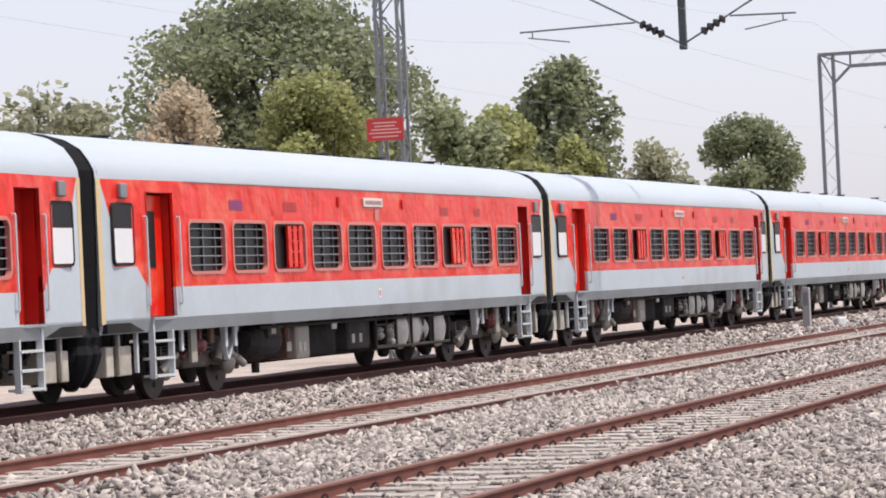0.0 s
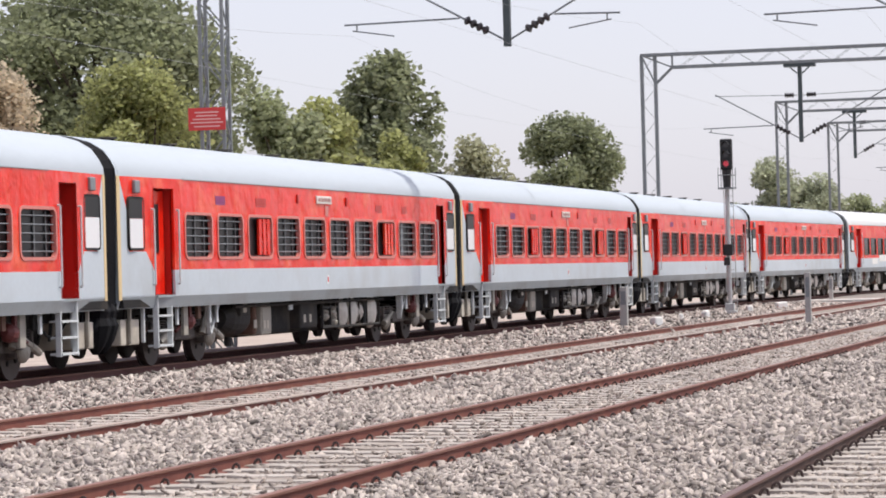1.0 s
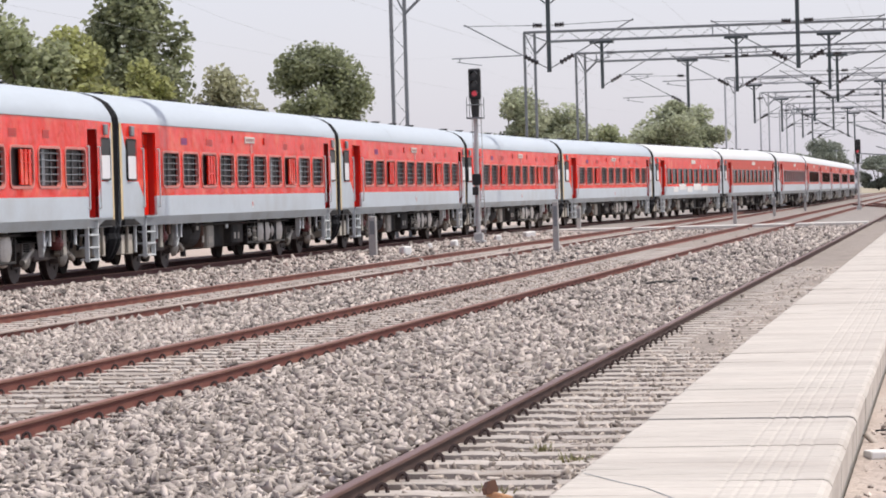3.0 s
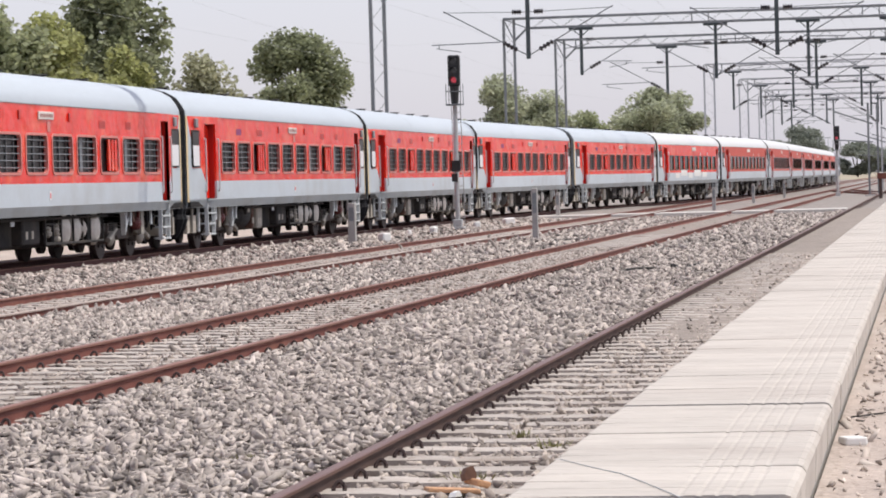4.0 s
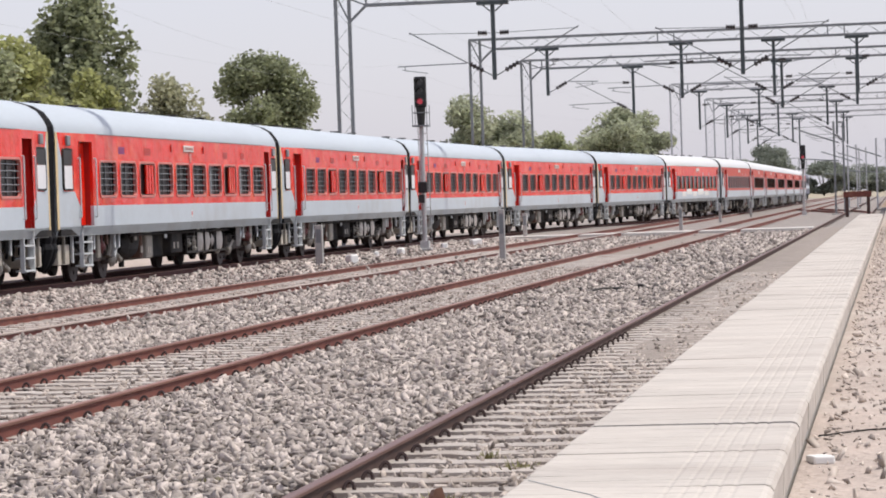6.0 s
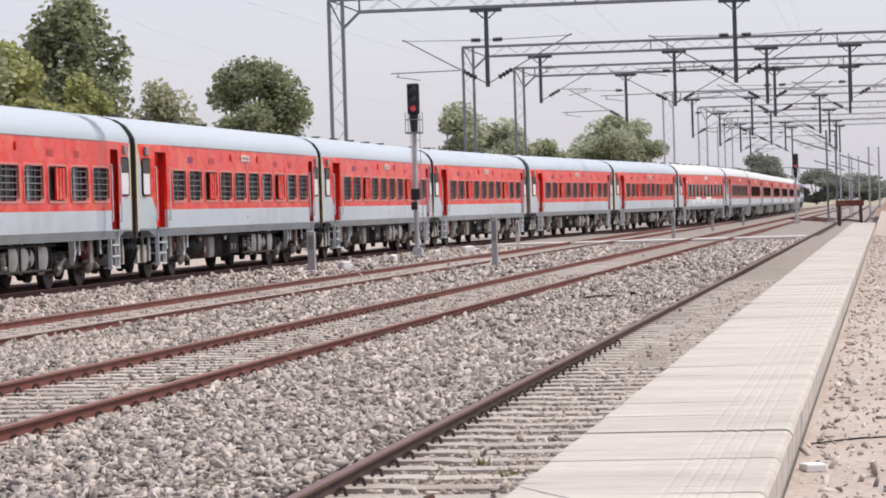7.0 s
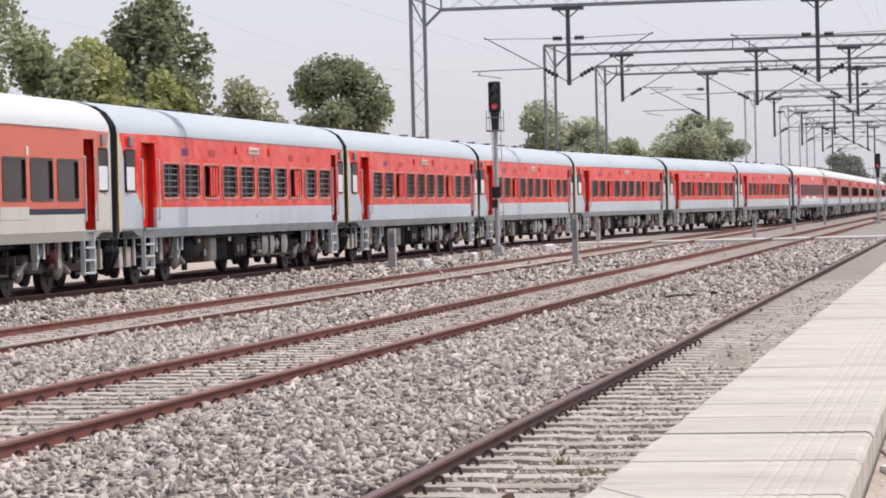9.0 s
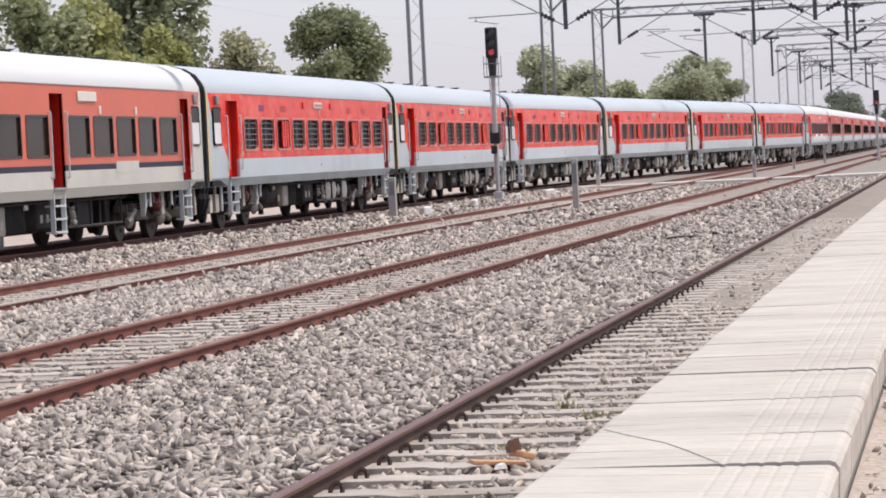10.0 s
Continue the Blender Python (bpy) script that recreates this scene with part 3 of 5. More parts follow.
# ---- platform ----
def make_platform():
    wall = bmesh.new()
    box(wall, -6, 78, -6.16, -5.60, -0.4, 0.737, 0.0)
    w = solid("platform_wall", wall, M_CONCRETE)
    tagged(w, "rough concrete retaining wall under the platform edge", "platform", kind="structure")
    cop = empty("platform_coping")
    tagged(cop, "pale cast concrete coping along the platform edge with scored grooves", "platform", kind="structure")
    rng = random.Random(4)
    L = 0.2977
    bm = bmesh.new()
    prof = [(-0.294, -0.099), (-0.298, -0.016), (-0.290, -0.004), (-0.278, 0.0)]
    for g in (-0.214, -0.178, -0.142, -0.106, -0.066):
        prof += [(g - 0.008, 0.0), (g - 0.002, -0.0016), (g + 0.002, -0.0016), (g + 0.008, 0.0)]
    prof += [(0.284, 0.0), (0.293, -0.004), (0.297, -0.016), (0.294, -0.099)]
    extrude_profile(bm, prof, [(0, 0, -0.0006, 1), (0.003, 0, 0, 1), (L * 0.52 - 0.006, 0, 0, 1), (L * 0.52 - 0.002, 0, -0.0016, 1), (L * 0.52 + 0.002, 0, -0.0016, 1), (L * 0.52 + 0.004, 0, 0, 1), (L - 0.003, 0, 0, 1), (L, 0, -0.0006, 1)])
    slab = part("slab", bm, M_COPING, cop)
    k, x = 0, 4.05
    while x < 77:
        o = slab if k == 0 else share(slab, 0, 0, 0)
        sunk = k <= 6
        o.location = (x, -5.874 + rng.uniform(-0.001, 0.001), 0.841 + rng.uniform(-0.0013, 0.0013) + (0.002 if k > 14 else 0) - (0.003 if sunk else 0))
        o.rotation_euler = (radians(rng.uniform(-0.26, 0.26) + (0.7 if sunk else 0)), radians(rng.uniform(-0.05, 0.05)), radians(rng.uniform(-0.06, 0.06)))
        x += 0.298 + rng.choice((0.0, 0.0, 0.0, 0.0004, 0.0012)) + {6: 0.022, 14: 0.030, 15: 0.010, 31: 0.012}.get(k, 0.0)
        k += 1


# ---- overhead line ----
def lattice_leg(parent, x, y, z0, z1, w=0.55, n=None):
    """Two channel posts with lacing, in the plane across the line."""
    open_box = x < 70
    w, post = (0.75, 0.20) if x > 210 else (w, 0.16)
    # beyond 210 m the steel colour carries painted haze
    steel = M_STEEL_HAZED if x > 210 else M_STEEL
    for s in (-0.5, 0.5):
        for dx in ((-0.22, 0.22) if open_box else (0,)):
            bm = bmesh.new()
            beam(bm, (x + dx, y + s * w, z0), (x + dx, y + s * w, z1), 0.075 if open_box else post, 0.075 if open_box else 0.13)
            part("leg", bm, steel, parent)
    lace = bmesh.new()
    n = n or int((z1 - z0) / 0.62)
    for k in range(n):
        a, b = z0 + (z1 - z0) * k / n, z0 + (z1 - z0) * (k + 1) / n
        s = 0.5 if k % 2 else -0.5
        if open_box:
            for r in (-1, 1):
                beam(lace, (x + r * 0.22, y + s * w, a), (x + r * 0.22, y - s * w, b), 0.012, 0.035)
                beam(lace, (x - s * 0.44, y + r * w / 2, a), (x + s * 0.44, y + r * w / 2, b), 0.035, 0.035)
        else:
            beam(lace, (x, y + s * w, a), (x, y - s * w, b), 0.010, 0.018)
    tagged(part("lacing", lace, steel, parent), kind="stuff")
    foot = bmesh.new()
    box(foot, x - 0.5, x + 0.5, y - w / 2 - 0.3, y + w / 2 + 0.3, z0 - 0.6, z0 + 0.15, 0.03)
    part("footing", foot, M_CONCRETE, parent)


def make_cantilever(parent, x, y, z, side, reach=3.4):
    """Bracket tubes with insulators on one side of a dropper, carrying the registration arm."""
    s = side
    up = bmesh.new()
    rod(up, (x, y, z + 0.12), (x, y + s * reach, z + 2.0), 0.024)
    part("stay_tube", up, M_STEEL, parent)
    lo, hi = Vector((x, y, z + 0.12)), Vector((x, y + s * reach, z + 2.0))
    for a, b in ((lo.lerp(hi, 0.13), lo.lerp(hi, 0.29)), (Vector((x, y + s * 0.25, z + 1.87)), Vector((x, y + s * 0.62, z + 1.88)))):
        ins = bmesh.new()
        lathe(ins, a, b, [0.04, 0.10, 0.11, 0.07] * 4)
        part("insulator", ins, M_INSUL, parent)
    top = bmesh.new()
    rod(top, (x, y, z + 1.86), (x, y + s * reach, z + 1.94), 0.014)
    part("top_tube", top, M_STEEL, parent)
    arm = bmesh.new()
    far = reach + 0.5 if s > 0 else reach * 0.78
    rod(arm, (x, y + s * reach * 0.33, z + 0.70), (x, y + s * far, z + 0.66), 0.022)
    rod(arm, (x, y + s * (far - 0.3), z + 0.66), (x, y + s * (far - 0.3), z + 0.50), 0.018)
    rod(arm, (x, y + s * (far - 0.2), z + 0.52), (x, y + s * (far - 1.2), z + 0.36), 0.016)
    part("registration_arm", arm, M_STEEL, parent)


def make_portal(x, y_left, y_right, z_top, droppers, label, depth=0.52):
    p = empty("overhead_line_portal")
    tagged(p, label, "portal", "portals over the tracks")
    steel = M_STEEL_HAZED if x > 210 else M_STEEL
    lattice_leg(p, x, y_left - 0.28, -0.35, z_top - 0.02)
    lattice_leg(p, x, y_right + 0.28, 0.3, z_top - 0.02)
    for dx in (-0.22, 0.22):
        bm = bmesh.new()
        beam(bm, (x + dx, y_left, z_top), (x + dx, y_right, z_top), 0.11, 0.11)
        part("chord", bm, steel, p)
        bm = bmesh.new()
        beam(bm, (x + dx, y_left - 1.2, z_top - depth), (x + dx, y_right + 1.2, z_top - depth), 0.11, 0.11)
        part("chord", bm, steel, p)
    web = bmesh.new()
    n = int((y_left - y_right) / 0.75)
    for dx in (-0.22, 0.22):
        for k in range(2, n - 1):
            a = y_left + (y_right - y_left) * k / n
            b = y_left + (y_right - y_left) * (k + 1) / n
            beam(web, (x + dx, a, z_top if k % 2 else z_top - depth), (x + dx, b, z_top - depth if k % 2 else z_top), 0.010, 0.014)
    for k in (0.35, 0.38, 0.66, 0.69):
        yy = y_left + (y_right - y_left) * k
        beam(web, (x - 0.22, yy, z_top), (x - 0.22, yy, z_top - depth), 0.06, 0.06)
    tagged(part("web_lacing", web, steel, p), kind="stuff")
    for yy, s in ((y_left, -1), (y_right, 1)):
        knee = bmesh.new()
        beam(knee, (x, yy + s * 0.56, z_top - depth - 0.65), (x, yy + s * 1.25, z_top - depth), 0.1, 0.1)
        beam(knee, (x, yy, z_top), (x, yy + s * 0.56, z_top - depth - 0.65), 0.06, 0.06)
        beam(knee, (x, yy, z_top), (x, yy + s * 1.25, z_top - depth), 0.06, 0.06)
        beam(knee, (x, yy + s * 1.25, z_top - depth), (x, yy + s * 1.25, z_top), 0.07, 0.07)
        part("knee_brace", knee, M_STEEL, p)
    for y, zl, sd in droppers:
        d = bmesh.new()
        zt = z_top - depth - 0.05
        box(d, x - 0.08, x + 0.08, y - 0.08, y + 0.08, zl, zt - 0.12, 0.01)
        box(d, x - 0.25, x + 0.25, y - 0.62, y + 0.62, zt - 0.14, zt - 0.02, 0.01)
        for s in (-1, 1):
            box(d, x - 0.05, x + 0.05, y + s * 0.5 - 0.05, y + s * 0.5 + 0.05, zt - 0.02, zt + 0.12)
            beam(d, (x, y + s * 0.1, zt - 0.4), (x, y + s * 0.42, zt - 0.12), 0.05, 0.05)
        part("drop_post", d, M_STEEL_DARK, p)
        for s in sd:
            make_cantilever(p, x, y, zl, s)
    return p


def make_wires():
    for y, z in ((T4 - 0.2, 5.75), (T3 + 0.2, 5.75), (T2, 5.75), (T1, 5.75)):
        w = empty("contact_wire")
        tagged(w, "thin contact wire and catenary above the track", "wire", "overhead wires")
        spans = [(15, 67.3), (67.3, 118.6), (118.6, 157.1), (157.1, 179.3), (179.3, 215), (215, 250), (250, 290), (290, 340), (340, 420)]
        for nm, r in (("contact", 0.0025), ("catenary", 0.0025)):
            bm = bmesh.new()
            for a, b in spans:
                last = None
                for k in range(9):
                    u = k / 8
                    x = a + (b - a) * u
                    zz = z if nm == "contact" else z + 1.35 - 0.9 * 4 * u * (1 - u) * min(1, (b - a) / 55)
                    yy = line_y(x) if y > 10 else y
                    p = (x, yy, zz)
                    if last:
                        rod(bm, last, p, r, 4)
                    last = p
            part(nm + "_wire", bm, M_WIRE, w)


def make_overhead():
    pale = "galvanised lattice portal spanning the tracks with drop posts"
    p0 = make_portal(67.3, 16.5, -13.0, 10.0, [(9.1, 6.70, (1, -1)), (-0.75, 6.5, (1, -1))], pale)
    make_portal(118.6, 15.45, -13.0, 10.03, [(9.1, 6.33, (1, -1)), (-0.75, 6.15, (1, -1))], pale)
    make_portal(157.1, 15.45, -13.0, 10.03, [(11.35, 6.95, (-1,)), (4.3, 6.55, (1, -1)), (-0.5, 6.5, (1, -1)), (-4.8, 6.5, (-1,))], pale)
    make_portal(179.3, 15.45, -13.0, 9.87, [(8.75, 6.45, (1,)), (-0.1, 6.45, (1, -1)), (-4.5, 6.5, (1,))], pale)
    for x, yl in ((228, 10.0), (266, 9.7), (304, 9.4), (326, 11.3)):
        make_portal(x, yl, -13.0, 9.9, [(7.9, 6.4, (-1,)), (3.4, 6.4, (1,)), (-1.7, 6.4, (1,))], "distant lattice portal over the tracks")
    # warning sign on the leg of the first portal
    s = empty("warning_sign")
    tagged(s, "red enamel warning sign with pale lettering fixed on a lattice leg", "sign")
    bm = bmesh.new()
    box(bm, 66.92, 66.95, 15.86, 16.78, 5.02, 5.55, 0.008)
    part("plate", bm, M_SIGN, s)
    ink = bmesh.new()
    for z, w in ((5.44, 0.30), (5.36, 0.26), (5.28, 0.34), (5.20, 0.40), (5.11, 0.32)):
        box(ink, 66.914, 66.921, 16.32 - w, 16.32 + w, z - 0.014, z + 0.016)
    part("lettering", ink, M_SIGN_INK, s, "pale illegible lines")
    cl = bmesh.new()
    for y in (16.3, 16.62):
        box(cl, 66.95, 67.2, y - 0.03, y + 0.03, 5.2, 5.3)
    part("bracket", cl, M_STEEL, s)
    # far single masts on the platform side
    for x, y, h in ((200, -2.95, 6.0), (260, -3.0, 5.3), (330, -3.2, 6.0), (230, -5.6, 5.3)):
        m = empty("mast")
        tagged(m, "distant grey lattice mast beside the track", "mast", "far masts")
        lattice_leg(m, x, y, -0.2, h, w=0.6)
        b = bmesh.new()
        rod(b, (x, y, h - 1.4), (x, y + 2.6, h - 0.5), 0.05)
        rod(b, (x, y, h - 2.6), (x, y + 2.4, h - 2.4), 0.04)
        part("bracket_tube", b, M_STEEL, m)


# ---- trackside ----
def make_signal(x, y, z, h, main=True):
    s = empty("railway_signal", Matrix.Translation((x, y, z)))
    tagged(s, "colour-light signal showing red on a pale tubular post", "signal", "signals")
    bm = bmesh.new()
    rod(bm, (0, 0, 0), (0, 0, h - 1.55), 0.075, 12)
    part("post", bm, M_SIG_POST, s)
    bm = bmesh.new()
    box(bm, -0.22, 0.22, -0.22, 0.22, -0.25, 0.06, 0.02)
    box(bm, -0.15, 0.15, -0.15, 0.15, 0.06, 0.3, 0.02)
    part("base", bm, M_SIG_POST, s)
    head = bmesh.new()
    box(head, -0.1, 0.12, -0.20, 0.20, h - 1.02, h, 0.05)
    for k in range(3):
        zc = h - 0.2 - 0.31 * k
        res = bmesh.ops.create_cone(head, cap_ends=False, segments=14, radius1=0.115, radius2=0.125, depth=0.26,
                                    matrix=Matrix.Translation((-0.22, 0, zc)) @ Euler((0, radians(90), 0)).to_matrix().to_4x4())
        low = [v for v in res["verts"] if v.co.z < zc - 0.03]
        bmesh.ops.delete(head, geom=low, context="VERTS")
    hd = part("signal_head", head, M_SIG_BLACK, s, "black three-lamp signal head with hoods")
    for k in range(3):
        bm = bmesh.new()
        zc = h - 0.2 - 0.31 * k
        rod(bm, (-0.125, 0, zc), (-0.105, 0, zc), 0.095, 14)
        part("lamp", bm, M_LENS_RED if k == 2 else M_LENS_OFF, hd, "lit red lamp" if k == 2 else "unlit lamp")
    neck = bmesh.new()
    rod(neck, (0, 0, h - 1.60), (0, 0, h - 1.02), 0.12, 10, 0.16)
    part("neck", neck, M_SIG_BLACK, s)
    cage = bmesh.new()
    box(cage, -0.32, 0.32, -0.26, 0.26, h - 1.66, h - 1.61)
    cage = part("cage_floor", cage, M_STEEL, s)
    for dx, dy in ((-0.3, -0.24), (-0.3, 0.24), (0.3, -0.24), (0.3, 0.24)):
        bm = bmesh.new()
        rod(bm, (dx, dy, h - 1.62), (dx, dy, h - 0.95), 0.013, 6)
        part("cage_post", bm, M_STEEL, cage)
    for a, b in (((-0.3, -0.24), (-0.3, 0.24)), ((-0.3, -0.24), (0.3, -0.24)), ((0.3, -0.24), (0.3, 0.24)), ((-0.3, 0.24), (0.3, 0.24))):
        bm = bmesh.new()
        rod(bm, (*a, h - 1.2), (*b, h - 1.2), 0.013, 6)
        part("cage_rail", bm, M_STEEL, cage)
    lad = bmesh.new()
    for dy in (-0.15, 0.15):
        rod(lad, (0.55, dy, 0), (0.2, dy, h - 1.6), 0.014, 6)
    for k in range(int(h / 0.35) - 4):
        u = (k + 1) * 0.35 / (h - 1.6)
        xx = 0.55 - 0.35 * u
        rod(lad, (xx, -0.15, (h - 1.6) * u), (xx, 0.15, (h - 1.6) * u), 0.01, 6)
    part("ladder", lad, M_SIG_POST, s)
    if main:
        bm = bmesh.new()
        box(bm, -0.17, -0.08, -0.15, 0.15, 1.88, 2.25, 0.02)
        part("identity_board", bm, M_SIG_BLACK, s, "dark plate")
        bm = bmesh.new()
        box(bm, -0.16, -0.09, -0.05, 0.15, 1.55, 1.82, 0.02)
        part("relay_box", bm, M_UNDER, s, "small grey box")
    return s


def make_post(x, y, z0, z1, w, label):
    bm = bmesh.new()
    box(bm, x - w / 2, x + w / 2, y - w / 2, y + w / 2, z0 - 0.3, z1, 0.02)
    box(bm, x - w / 2 - 0.002, x - w / 2 + 0.01, y - w * 0.32, y + w * 0.32, z0 + (z1 - z0) * 0.55, z1 - 0.12, mat=1)
    p = solid("marker_post", bm, [M_CONCRETE, M_STEEL])
    tagged(p, label, "post", "marker posts")


def make_bank():
    """A low heap of brown earth beyond the platform."""
    bm = bmesh.new()
    rng = np.random.default_rng(17)
    xs, ys = np.linspace(150, 330, 46), np.linspace(-13.5, -5.8, 16)
    grid = []
    for x in xs:
        row = []
        for y in ys:
            u = max(0.0, 1 - ((y + 10.2) / 4.2) ** 2) * min(1, (x - 150) / 25, (330 - x) / 40)
            row.append(bm.verts.new((x, y, 0.55 + 1.9 * u * (0.85 + 0.25 * math.sin(x * 0.21) * math.sin(y * 1.3)) + rng.uniform(-0.08, 0.08) * (u > 0))))
        grid.append(row)
    for i in range(len(xs) - 1):
        for j in range(len(ys) - 1):
            bm.faces.new((grid[i][j], grid[i + 1][j], grid[i + 1][j + 1], grid[i][j + 1]))
    o = solid("earth_bank", bm, M_BANK, smooth=True)
    tagged(o, "low bank of brown dry earth beside the line", "bank", kind="structure")


def make_trackside():
    make_bank()
    make_signal(98.2, 8.93, -0.03, 5.73)
    make_signal(205, -0.42, -0.2, 4.8, main=False)
    make_post(79.2, 8.83, -0.05, 1.02, 0.20, "weathered grey concrete marker post in ballast")
    make_post(81.6, 4.19, -0.22, 1.27, 0.16, "weathered grey concrete marker post between tracks")
    for x, y in ((140, 3.4), (172, 3.4), (205, 3.2), (126, 9.0)):
        make_post(x, y, -0.2, 0.95, 0.17, "small grey marker post between tracks")
    # pale walkway across the tracks
    for y0, y1 in ((-3.1, -0.15), (0.15, 1.6), (1.9, 4.8), (5.1, 6.6), (6.9, 10.2)):
        bm = bmesh.new()
        box(bm, 124.5, 127.5, y0, y1, -0.25, -0.02, 0.02)
        w = solid("pathway", bm, M_PATHWAY)
        tagged(w, "pale concrete trolley crossing laid across the tracks", "pathway", kind="structure")
    rng = random.Random(8)
    for x, y, s in ((82.2, 8.5, 0.17), (93.0, 8.9, 0.13), (101.5, 8.8, 0.14), (108, 8.6, 0.2), (88.5, 8.9, 0.09)):
        bm = bmesh.new()
        box(bm, -s, s, -s * 0.8, s * 0.8, -0.12, 0.11 + s * 0.3, 0.05)
        o = solid("painted_stone", bm, M_LITTER)
        o.location, o.rotation_euler = (x, y, -0.02), (0, 0.1, rng.uniform(0, 3))
        tagged(o, "whitewashed marker stone lying on ballast", "stone", "marker stones")
    # slack black cables across the stones
    for pts in (((52.5, -0.95), (50.6, -1.25), (53.6, -1.9), (51.4, -2.3), (56.0, -2.45), (50.6, -2.95)), ((79.0, 3.3), (75.5, 2.9), (82.5, 2.7))):
        bm = bmesh.new()
        last = None
        for (xa, ya), (xb, yb) in zip(pts, pts[1:]):
            for k in range(6):
                p = Vector((xa + (xb - xa) * k / 6, ya + (yb - ya) * k / 6, -0.10 + 0.02 * math.sin(k)))
                if last:
                    rod(bm, last, p, 0.028, 6)
                last = p
        o = solid("slack_cable", bm, M_BLACK)
        tagged(o, "slack black cable lying across the ballast", "cable", "cables")
    # a thin tube added in place of a crack line on the coping; a twig on the soil
    for nm, pts, r, label in (("thin_wire", ((6.95, -5.60), (6.74, -5.70), (6.60, -5.775), (6.42, -5.84), (6.30, -5.88), (6.085, -5.95)), 0.0010, "thin dusty wire lying on the coping"),
                              ("bent_twig", ((9.50, -6.20), (9.53, -6.23), (9.60, -6.27), (9.69, -6.35), (9.74, -6.45), (9.95, -6.60)), 0.003, "bent dark twig lying on sandy soil")):
        bm = bmesh.new()
        z = 0.8425 if nm == "thin_wire" else 0.7235
        tube(bm, [(x, y, z) for x, y in pts], r, 6)
        o = solid(nm, bm, M_SKIRT if nm == "thin_wire" else M_BLACK)
        tagged(o, label, "wire" if nm == "thin_wire" else "twig")
    bar = empty("barrier")
    tagged(bar, "low rusty barrier of beam and posts beyond the platform", "barrier")
    for y in (-4.9, -3.6):
        bm = bmesh.new()
        box(bm, 184.9, 185.1, y - 0.1, y + 0.1, -0.3, 1.2, 0.01)
        part("barrier_post", bm, M_RAIL_DARK, bar)
    bm = bmesh.new()
    box(bm, 184.75, 184.9, -5.1, -3.4, 1.0, 1.35, 0.02)
    part("barrier_beam", bm, M_RAIL, bar)
    # debris on the near sleepers
    bm = bmesh.new()
    box(bm, -0.10, 0.08, -0.135, 0.135, -0.022, 0.0, 0.006)
    o = solid("broken_board", bm, M_BRICK)
    o.location, o.rotation_euler = (15.15, -4.02, -0.067), (0.07, 0.05, 0.30)
    tagged(o, "broken orange-brown board lying on sleepers", "debris")
    bm = bmesh.new()
    box(bm, -0.05, 0.06, -0.05, 0.05, -0.03, 0.006, 0.01)
    o = solid("board_piece", bm, M_BRICK)
    o.location, o.rotation_euler = (15.34, -4.13, -0.050), (0.25, -0.1, 0.9)
    tagged(o, "splintered board end propped on another board", "debris")
    bm = bmesh.new()
    extrude_profile(bm, [(-0.034, 0), (0.030, 0), (0.036, 0.03), (0.018, 0.064), (-0.022, 0.070), (-0.036, 0.028)], [(-0.03, 0, 0, 0.9), (0.03, 0, -0.006, 1.0)])
    o = solid("brick_piece", bm, M_RUSTY)
    o.location, o.rotation_euler = (15.33, -4.08, -0.044), (0, 0.1, 0.5)
    tagged(o, "dark brown brick fragment standing on a board", "debris")
    bm = bmesh.new()
    extrude_profile(bm, [(-0.03, 0), (0.035, 0), (0.02, 0.022), (-0.01, 0.030)], [(-0.02, 0, 0, 0.7), (0.025, 0, 0, 1.0)])
    o = solid("white_scrap", bm, M_LITTER)
    o.location, o.rotation_euler = (14.86, -4.09, -0.082), (0, 0.1, 0.8)
    tagged(o, "small crumpled white scrap lying on a sleeper", "debris")
    bm = bmesh.new()
    box(bm, -0.07, 0.06, -0.032, 0.03, 0, 0.025, 0.006)
    o = solid("white_block", bm, M_LITTER)
    o.location, o.rotation_euler = (8.62, -6.225, 0.715), (0, 0.05, 0.2)
    tagged(o, "small white block lying on sandy soil", "debris")
    rs = np.random.default_rng(21)
    n = 6000
    x, y = rs.uniform(5, 60, n), -6.2 - rs.exponential(0.4, n)
    stones_object("rubble", np.stack([x, y, 0.72 + rs.uniform(-0.005, 0.012, n)], 1), rs.exponential(0.006, n) + 0.007, M_SOILSTONE, "loose stones scattered on sandy soil", seed=6)
    # weeds in the ballast
    for x, y in ((17.2, -2.5), (16.0, -4.0), (17.8, -4.2), (18.6, -3.9)):
        bm = bmesh.new()
        for k in range(60):
            a, r = rs.uniform(0, 6.28), rs.uniform(0, 0.16)
            b = Vector((r * math.cos(a), r * math.sin(a), 0))
            t = b * 1.5 + Vector((0, 0, rs.uniform(0.02, 0.08)))
            w = Vector((-math.sin(a), math.cos(a), 0)) * 0.012
            bm.faces.new([bm.verts.new(v) for v in (b - w, b + w, t)])
        o = solid("weed", bm, M_WEED)
        o.location = (x, y, -0.13)
        tagged(o, "low tuft of dry yellow-green weed in the stones", "weed", kind="stuff")


